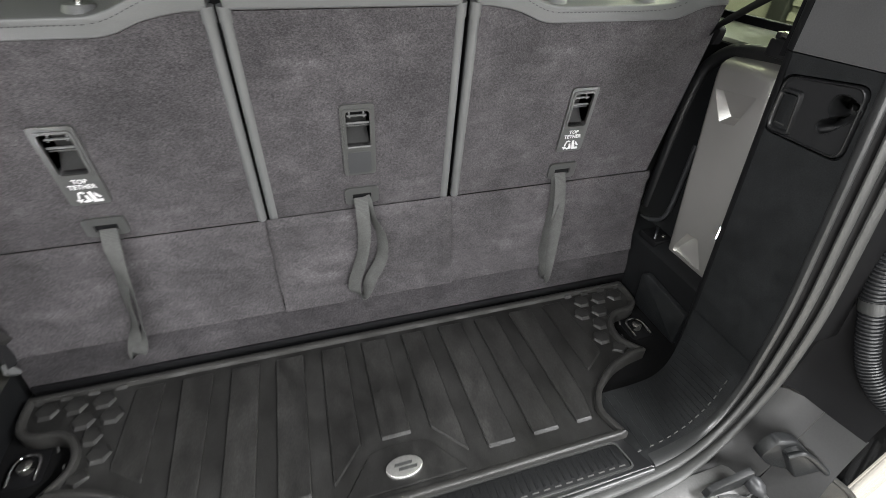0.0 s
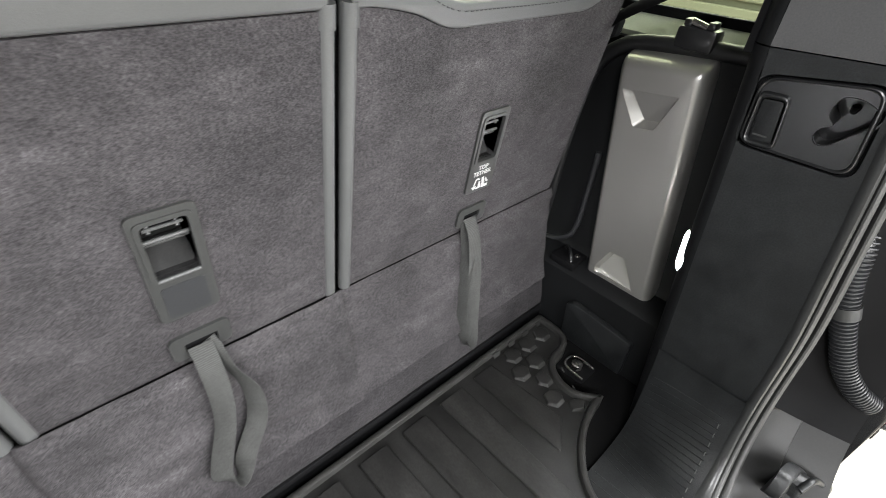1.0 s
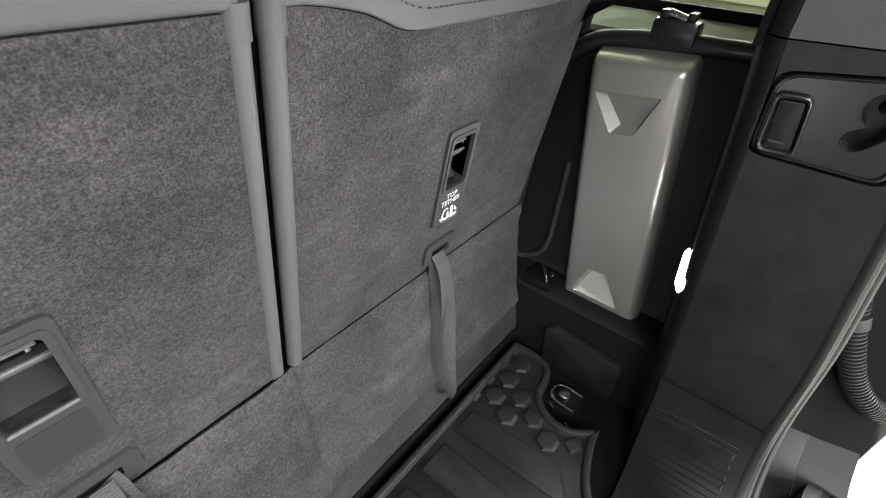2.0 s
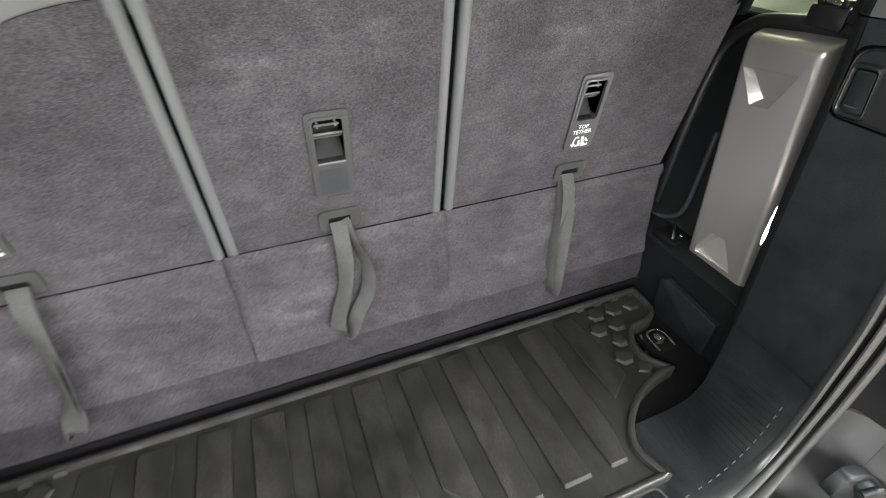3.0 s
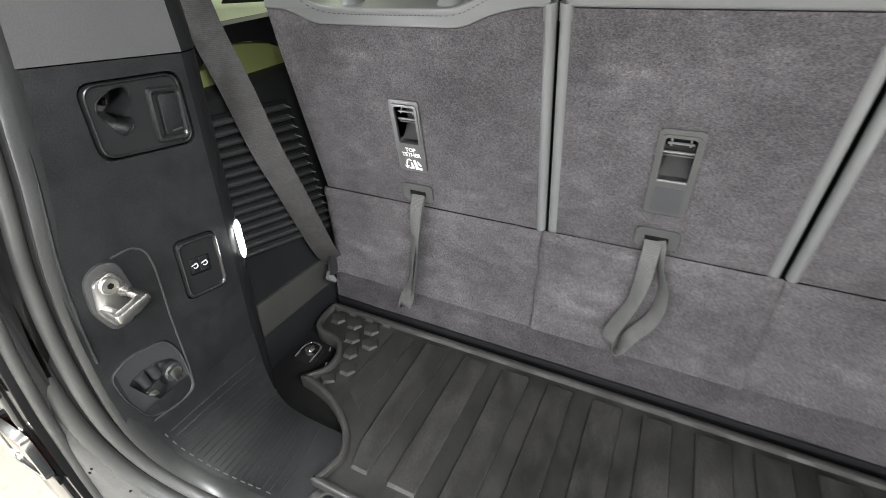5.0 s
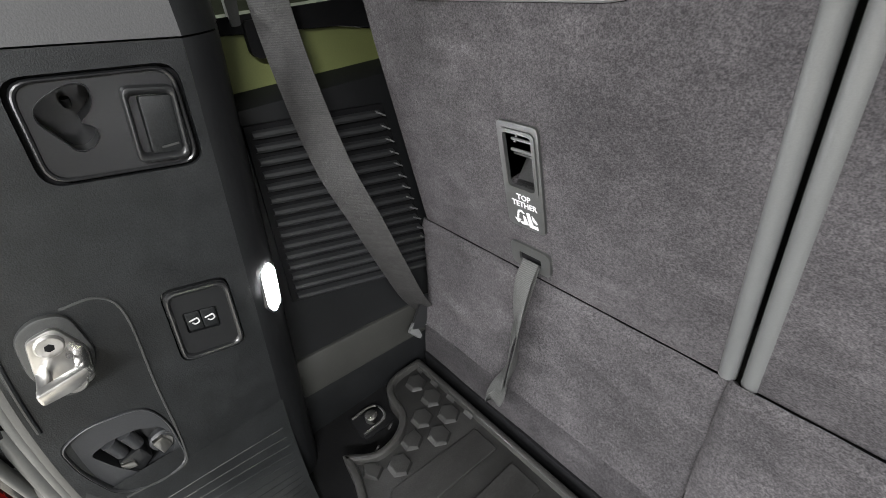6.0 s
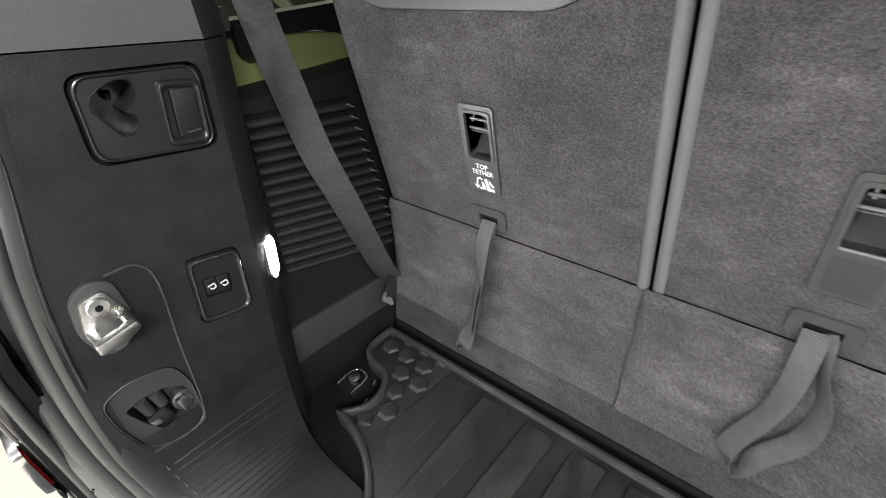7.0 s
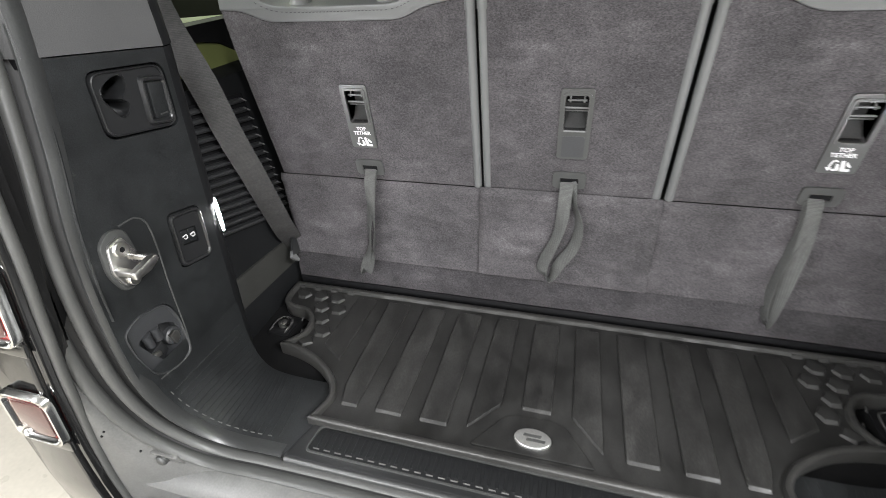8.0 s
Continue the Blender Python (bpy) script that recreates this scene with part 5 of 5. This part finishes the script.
def seat(name, x0, x1, sx, mirror):
    """x0 inner and x1 outer edge of the carpet in a mirrored frame; mirror: -1 or 1; sx 0 for the narrow middle seat."""
    mid = sx == 0
    m = mirror
    S = lambda a, b, w: SF(a * m, b, w)
    lab = "grey carpeted middle seat back with release handle and pull strap" if mid else "grey carpeted outer seat back with tether anchor and pull strap"
    ob = thing("bench_seat", ((x0 + x1) / 2 * m, 0.48, 0.0), lab, "car seat", "rear seats")
    pc = 0.0 if mid else 0.4615
    z0, z1 = 0.383, 0.530
    cav = rrect(pc - 0.022, vz(0.444), pc + 0.022, vz(0.518), 0.006)
    if mid:
        low = [(x0, 0.0026), (x1, 0.0026)]
        top = [(x1, vz(0.683)), (x0, vz(0.683))]
        trimtop = [(x0 - 0.006, vz(0.684)), (x1 + 0.006, vz(0.684)), (x1 + 0.006, vz(0.722)), (x1 - 0.02, vz(0.736)), (x0 + 0.02, vz(0.736)), (x0 - 0.006, vz(0.722))]
    else:
        low = [(x0, 0.0026), (x1 - 0.013, 0.0026)]
        curve = [(p.x, p.y) for p in spline([(x1 - 0.004, vz(0.676), 0), (0.668, vz(0.672), 0), (0.615, vz(0.654), 0), (0.560, vz(0.652), 0), (0.400, vz(0.652), 0), (0.335, vz(0.654), 0), (0.285, vz(0.672), 0), (0.235, vz(0.682), 0), (x0, vz(0.683), 0)], 4)]
        top = [(x1 - 0.003, vz(0.60))] + curve
        up = [(p.x, p.y) for p in spline([(x0 - 0.006, vz(0.728), 0), (0.235, vz(0.724), 0), (0.280, vz(0.708), 0), (0.338, vz(0.684), 0), (0.400, vz(0.681), 0), (0.560, vz(0.681), 0), (0.612, vz(0.690), 0), (0.655, vz(0.714), 0), (0.690, vz(0.720), 0), (0.710, vz(0.706), 0), (x1 - 0.004, vz(0.680), 0)], 4)]
        trimtop = [(a, b + 0.0008) for a, b in curve] + [(x0 - 0.006, vz(0.684))] + up
    outline_ = low + top
    part("core", prism([(a, b) for a, b in outline_], -0.10, -0.046, S), DARK, ob)
    part("back_carpet", holed(outline_, [cav], -0.046, 0.0, S), CARPET, ob, "mottled grey carpet")
    part("top_trim", prism(trimtop, -0.09, 0.004, S, 0.006, 3), VINYL, ob, "smooth grey vinyl edging")
    # a row of stitches under the trim's upper edge
    row = [(x1 - 0.03, vz(0.724)), (x0 + 0.03, vz(0.724))] if mid else [(p[0], p[1] - 0.010) for p in up if x0 + 0.01 < p[0] < x1 - 0.03]
    sts = []
    for (a, b), (c, d) in zip(row, row[1:]):
        ln = math.hypot(c - a, d - b)
        for k in range(max(1, int(ln / 0.007))):
            u = (k + 0.5) / max(1, int(ln / 0.007))
            px, py, tx, ty = a + (c - a) * u, b + (d - b) * u, (c - a) / ln * 0.0022, (d - b) / ln * 0.0022
            sts.append(prism([(px - tx + ty * 0.3, py - ty - tx * 0.3), (px + tx + ty * 0.3, py + ty - tx * 0.3), (px + tx - ty * 0.3, py + ty + tx * 0.3), (px - tx - ty * 0.3, py - ty + tx * 0.3)], 0.0035, 0.0047, S))
    part("stitching", join(*sts), GREYDARK, ob, "dark stitched seam")
    # grey bead down the sides that face the next seat
    for xs_, on in ((x0 - 0.004, True), (x1 + 0.004, mid)):
        if on:
            pth = [S(xs_, vz(z), -0.005) for z in (0.296, 0.40, 0.50, 0.60, 0.668)]
            part("side_bead", tube(pth, 0.0092, 12), VINYL, ob)
            pth = [S(xs_, vz(z), -0.0045) for z in (0.667, 0.690)]
            part("bead_cap", tube(pth, 0.0104, 12), VINYL, ob)
    # handle or tether plate
    pl = part("anchor_plate" if not mid else "handle_plate", holed(rrect(pc - 0.031, vz(z0), pc + 0.031, vz(z1), 0.008), [cav], -0.001, 0.004, S, depth=-0.006), GREYPLASTIC, ob, "grey plastic plate with a recess")
    part("recess_cup", holed(rrect(pc - 0.025, vz(0.441), pc + 0.025, vz(0.521), 0.006), [cav], -0.044, -0.006, S, depth=-0.040, floor=True), RAMP, pl)
    part("plate_lip", holed(rrect(pc - 0.0265, vz(0.4395), pc + 0.0265, vz(0.5225), 0.008), [rrect(pc - 0.0215, vz(0.4445), pc + 0.0215, vz(0.5175), 0.006)], 0.0, 0.0058, S), GREYPLASTIC, pl)
    part("anchor_bar", tube([S(pc - 0.022, vz(0.488), -0.008), S(pc + 0.022, vz(0.488), -0.008)], 0.0022, 10), VINYL, pl)
    part("anchor_bar", tube([S(pc - 0.022, vz(0.481), -0.012), S(pc + 0.022, vz(0.481), -0.012)], 0.0018, 10), GREYPLASTIC, pl)
    part("anchor_wire", tube([S(pc - 0.018, vz(0.504), -0.006), S(pc + 0.018, vz(0.504), -0.006)], 0.0019, 8), VINYL, pl)
    for q in (-0.013, 0.013):
        part("anchor_link", tube([S(pc + q, vz(0.511), -0.012), S(pc + q, vz(0.500), -0.005)], 0.0017, 8), VINYL, pl)
    rb = bmesh.new()
    rv = [rb.verts.new(S(pc + a, vz(z), w)) for a, z, w in ((-0.0215, 0.4447, -0.012), (0.0215, 0.4447, -0.012), (0.0135, 0.470, -0.034), (-0.0135, 0.470, -0.034), (-0.0215, 0.4447, -0.038), (0.0215, 0.4447, -0.038), (0.0215, 0.470, -0.038), (-0.0215, 0.470, -0.038))]
    for q in ((0, 1, 2, 3), (0, 3, 7, 4), (1, 5, 6, 2), (3, 2, 6, 7), (0, 4, 5, 1), (4, 7, 6, 5)):
        rb.faces.new([rv[k] for k in q])
    bmesh.ops.recalc_face_normals(rb, faces=rb.faces)
    part("recess_ramp", rb, RAMP, pl)
    if mid:
        part("release_lever", prism(rrect(pc - 0.0205, vz(0.4895), pc + 0.0205, vz(0.507), 0.003), -0.034, -0.026, S, 0.002), DARK, pl, "black release lever")
        part("recess_lip", tube([S(pc - 0.021, vz(0.4452), 0.0045), S(pc + 0.021, vz(0.4452), 0.0045)], 0.0020, 10), VINYL, pl)
        part("handle_panel", prism(rrect(pc - 0.022, vz(0.388), pc + 0.022, vz(0.434), 0.004), 0.003, 0.0048, S), GREYDARK, pl)
    else:
        T = lambda z: (lambda a, b, w: SF(pc * m + a, vz(z) + b, 0.0042 + w))
        part("printed_label", join(lettering("TOP", 0.0115, T(0.4300)), lettering("TETHER", 0.0115, T(0.4195))), WHITEPRINT, pl, "white printed words TOP TETHER")
        I = lambda a, b, w: SF(pc * m + a, vz(0.399) + b, w)
        sym = [[(0.002, 0.010), (0.007, 0.011), (0.012, -0.006), (0.020, -0.006), (0.020, -0.011), (0.006, -0.011)],
               [(0.011, 0.009), (0.014, 0.006), (0.020, -0.001), (0.018, -0.003), (0.012, 0.001)],
               [(-0.012, 0.010), (-0.006, 0.012), (-0.001, 0.008), (-0.004, 0.007), (-0.007, 0.009), (-0.010, 0.007), (-0.012, -0.003), (-0.015, -0.002)],
               [(-0.019, -0.004), (-0.008, -0.004), (-0.013, -0.011)],
               [(-0.004, 0.004), (0.000, 0.003), (0.004, -0.009), (-0.006, -0.011), (-0.010, -0.008), (-0.003, -0.006)]]
        part("printed_symbol", join(*[prism(q, 0.0038, 0.0045, I) for q in sym]), WHITEPRINT, pl, "white printed child seat symbol")
    # slot and pull strap
    sl = part("slot_plate", holed(rrect(pc - 0.0345, vz(0.311), pc + 0.0345, vz(0.351), 0.010), [rrect(pc - 0.019, vz(0.322), pc + 0.019, vz(0.336), 0.001, 1)], 0.0, 0.0045, S, depth=0.0002), GREYPLASTIC, ob)
    part("slot_hole", prism(rrect(pc - 0.020, vz(0.321), pc + 0.020, vz(0.337), 0.001, 1), 0.0002, 0.0008, S), DARK, sl)
    # flap
    F = lambda a, b, w: FF(a * m, b, w)
    fv = -0.212
    fx0, fx1 = (-0.1900, 0.1900) if mid else (0.1915 if m > 0 else 0.1932, 0.722)
    fy0, fy1 = (fx0, fx1) if mid else (fx0, 0.698)
    n = 14
    def flap(u, v):
        a0, a1 = fx0 + (fy0 - fx0) * v, fx1 + (fy1 - fx1) * v
        a = a0 + (a1 - a0) * u
        b = 0.0002 + (fv - 0.0002) * v
        puff = 0.005 * noise.noise(Vector((a * 7 * 1.0 + 3 * m, b * 9, 0.3))) * math.sin(math.pi * min(1, max(0, v))) + 0.0015 * noise.noise(Vector((a * 30, b * 30, 4))) + 0.0040 * noise.noise(Vector((a * 5 + b * 6, b * 34, 9))) * math.sin(math.pi * min(1, max(0, v))) + 0.0022 * math.exp(-((v - 0.075) / 0.035) ** 2)
        edge = -(0.0050 if m < 0 or (mid and u < 0.5) else 0.0032) * (1 - 0.8 * min(1, max(0, (v - 0.62) / 0.2))) * (max(0, 1 - u / 0.02) ** 2 + max(0, (u - 0.98) / 0.02) ** 2) - 0.0045 * max(0, 1 - v / 0.06) ** 2 + 0.009 * max(0, (v - 0.8) / 0.2)
        z = 0.294 + 0.9874 * b
        for cx0, cz0, cx1, cz1, amp in CREASES:
            t = min(1.0, max(0.0, (a * m - cx0) / (cx1 - cx0)))
            puff += amp * math.sin(math.pi * t) * math.exp(-((z - cz0 - (cz1 - cz0) * t) / 0.006) ** 2)
        return F(a, b, 0.0055 + puff + edge)
    part("carpet_flap", thicken(grid(flap, 80, 44), 0.008), CARPET, ob, "hanging grey carpet flap")
    return ob


left_seat = seat("rear_seat", 0.205, 0.722, 1, -1)
right_seat = seat("rear_seat", 0.209, 0.724, 1, 1)
mid_seat = seat("rear_seat", -0.174, 0.175, 0, 1)
X, Y = Vector((1, 0, 0)), Vector((0, -1, 0))
strap_loop(left_seat, [(-0.459, 0.462, 0.327), (-0.459, 0.445, 0.300), (-0.459, 0.434, 0.250), (-0.456, 0.428, 0.195), (-0.459, 0.420, 0.140), (-0.467, 0.410, 0.100), (-0.480, 0.402, 0.070), (-0.488, 0.404, 0.066), (-0.484, 0.412, 0.090), (-0.474, 0.424, 0.130), (-0.472, 0.436, 0.190), (-0.464, 0.448, 0.250), (-0.459, 0.465, 0.322)],
           [X, X, X * 0.9 + Y * 0.4, X * 0.5 + Y * 0.85, X * 0.2 + Y, X * 0.75 + Y * 0.6, X, X, X * 0.9 + Y * 0.3, X * 0.6 + Y * 0.8, X * 0.7 + Y * 0.7, X * 0.9 + Y * 0.4, X])
strap_loop(mid_seat, [(-0.004, 0.462, 0.327), (-0.004, 0.444, 0.298), (-0.006, 0.434, 0.250), (-0.014, 0.428, 0.205), (-0.034, 0.420, 0.150), (-0.039, 0.418, 0.124), (-0.031, 0.415, 0.106), (-0.021, 0.414, 0.101), (-0.012, 0.416, 0.116), (0.000, 0.420, 0.144), (0.026, 0.428, 0.188), (0.031, 0.436, 0.240), (0.014, 0.450, 0.288), (0.002, 0.466, 0.325)],
           [X, X, X * 0.9 + Y * 0.35, X * 0.7 + Y * 0.6, X * 0.85 + Y * 0.4, X * 0.85 + Y * 0.4, X * 0.5 + Y * 0.8, X * 0.3 + Y * 0.95, X * 0.6 + Y * 0.7, X * 0.8 + Y * 0.4, X * 0.7 + Y * 0.5, X * 0.5 + Y * 0.6, X * 0.5 + Y * 0.7, X])
strap_loop(right_seat, [(0.455, 0.462, 0.327), (0.454, 0.446, 0.300), (0.456, 0.436, 0.240), (0.452, 0.428, 0.170), (0.445, 0.418, 0.105), (0.439, 0.408, 0.064), (0.436, 0.416, 0.056), (0.428, 0.426, 0.100), (0.432, 0.438, 0.170), (0.450, 0.450, 0.260), (0.452, 0.465, 0.322)],
           [X, X, X + Y * 0.2, X * 0.9 + Y * 0.5, X * 0.7 + Y * 0.7, X * 0.3 + Y * 0.95, X * 0.25 + Y, X * 0.3 + Y * 0.9, X * 0.2 + Y * 0.95, X * 0.4 + Y * 0.8, X])
# headrest posts
for ob_, xs_ in ((left_seat, (-0.548, -0.362)), (right_seat, (0.362, 0.548))):
    for x in xs_:
        ps = part("headrest_post", tube([SF(x, vz(0.672), -0.03), SF(x, vz(0.77), -0.045)], 0.0065, 14), CHROME, ob_)
        part("post_collar", tube([SF(x, vz(0.676), -0.028), SF(x, vz(0.687), -0.030)], [0.024, 0.019], 18), VINYL, ps)


def skirt(u, v):
    x = -0.702 + 1.404 * u
    z = 0.088 - 0.086 * v
    w = -0.001 + 0.002 * noise.noise(Vector((x * 8, z * 20, 2.0))) - 0.006 * max(0.0, v - 0.6)
    return FF(x, (z - 0.294) / 0.9874, w)


sk_ = thing("carpet_skirt", (0, 0.43, -0.03), "grey carpet strip at the foot of the seats, darkened for shade", "carpet")
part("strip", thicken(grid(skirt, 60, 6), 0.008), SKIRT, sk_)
# added sheet: gives the seams between the flaps their shade
part("backing", prism([(-0.70, -0.205), (0.70, -0.205), (0.71, -0.006), (-0.71, -0.006)], -0.014, -0.006, FF), DARK, sk_, "added dark sheet behind the flaps for seam shade")
part("gap_strip", box(-0.700, 0.417, -0.036, 0.700, 0.434, 0.008, 0.002), DARK, sk_, "black strip in the gap along the floor")

# ---- tailgate hinge side ----
tb = thing("cable_conduit", (0.70, -0.06, 0.2), "black corrugated cable conduit between body and tailgate", "conduit")
cp = spline([(0.795, -0.010, 0.470), (0.772, -0.024, 0.405), (0.766, -0.036, 0.350), (0.765, -0.054, 0.298), (0.765, -0.076, 0.248), (0.766, -0.100, 0.204), (0.772, -0.130, 0.172), (0.790, -0.160, 0.150)], 16)
part("core", tube(cp, 0.0140, 14), BLACK2, tb)
for i in range(2, len(cp) - 1):
    d = (cp[i + 1] - cp[i - 1]).normalized()
    if i % 2 == 0:
        c = cp[i]
        part("ring", tube([c - d * 0.0026, c - d * 0.0012, c + d * 0.0012, c + d * 0.0026], [0.0140, 0.0180, 0.0180, 0.0140], 16, caps=False), GREYDARK, tb)
part("collar", tube([cp[44], cp[50]], 0.0205, 18), GREYPLASTIC, tb)
ck = thing("check_strap", (0.66, -0.13, 0.0), "black steel tailgate hinge arm with a ball joint on the body", "hinge arm")
hp = lambda y0: (lambda a, b, w: Vector((a, y0 - w - 0.35 * max(0.0, a - 0.64), b)))
part("mount", prism(roundpoly([(0.596, 0.040), (0.618, 0.074), (0.664, 0.066), (0.716, 0.012), (0.702, -0.030), (0.640, -0.010)], 0.012, 3), 0.0, 0.020, hp(-0.106), 0.004), BLACK, ck)
part("arm", prism(roundpoly([(0.632, 0.052), (0.660, 0.060), (0.800, -0.070), (0.860, -0.150), (0.800, -0.160), (0.690, -0.040)], 0.012, 3), 0.018, 0.036, hp(-0.106), 0.005, 3), BLACK, ck)
part("arm_flange", tube(spline([hp(-0.106)(0.634, 0.050, 0.036), hp(-0.106)(0.662, 0.058, 0.038), hp(-0.106)(0.730, -0.004, 0.040), hp(-0.106)(0.802, -0.070, 0.040), hp(-0.106)(0.858, -0.146, 0.038)], 6), 0.0055, 10), BLACK, ck)
part("bracket_strip", prism(roundpoly([(0.500, -0.040), (0.506, -0.016), (0.596, 0.004), (0.606, -0.020), (0.580, -0.046)], 0.006, 3), 0.0, 0.012, hp(-0.124), 0.003), BLACK, ck)
part("ball", tube([(0.598, -0.130, -0.022), (0.600, -0.138, -0.026), (0.605, -0.150, -0.034), (0.609, -0.158, -0.040)], [0.010, 0.0155, 0.0155, 0.009], 18), GREYDARK, ck, "dull dark ball joint")
part("rod", tube([(0.607, -0.156, -0.038), (0.640, -0.190, -0.085), (0.70, -0.26, -0.16)], [0.0075, 0.0095, 0.0095], 12), GREYPLASTIC, ck)
part("clip_wire", tube(spline([(0.520, -0.142, -0.030), (0.556, -0.146, -0.036), (0.584, -0.150, -0.052), (0.602, -0.150, -0.046)], 6), 0.0022, 8), GREYPLASTIC, ck)
pj = jamb_left((JC + 0.45 * (NB - JC)) / NB, 0.22)
pg = thing("body_plug", pj, "grey plastic plug and bracket on the body under the seal", "plug")
pf = lambda a, b, w: pj + Vector((a, -w - 0.004 - 0.3 * b, b))
part("bracket", prism(roundpoly([(-0.034, -0.016), (0.034, -0.020), (0.030, 0.012), (-0.028, 0.016)], 0.008, 3), -0.012, 0.006, pf, 0.003), GREYPAINT, pg)
part("plug", tube([pf(-0.004, -0.004, 0.002), pf(-0.004, -0.004, 0.013), pf(-0.004, -0.004, 0.016)], [0.012, 0.011, 0.008], 16), GREYPLASTIC, pg)
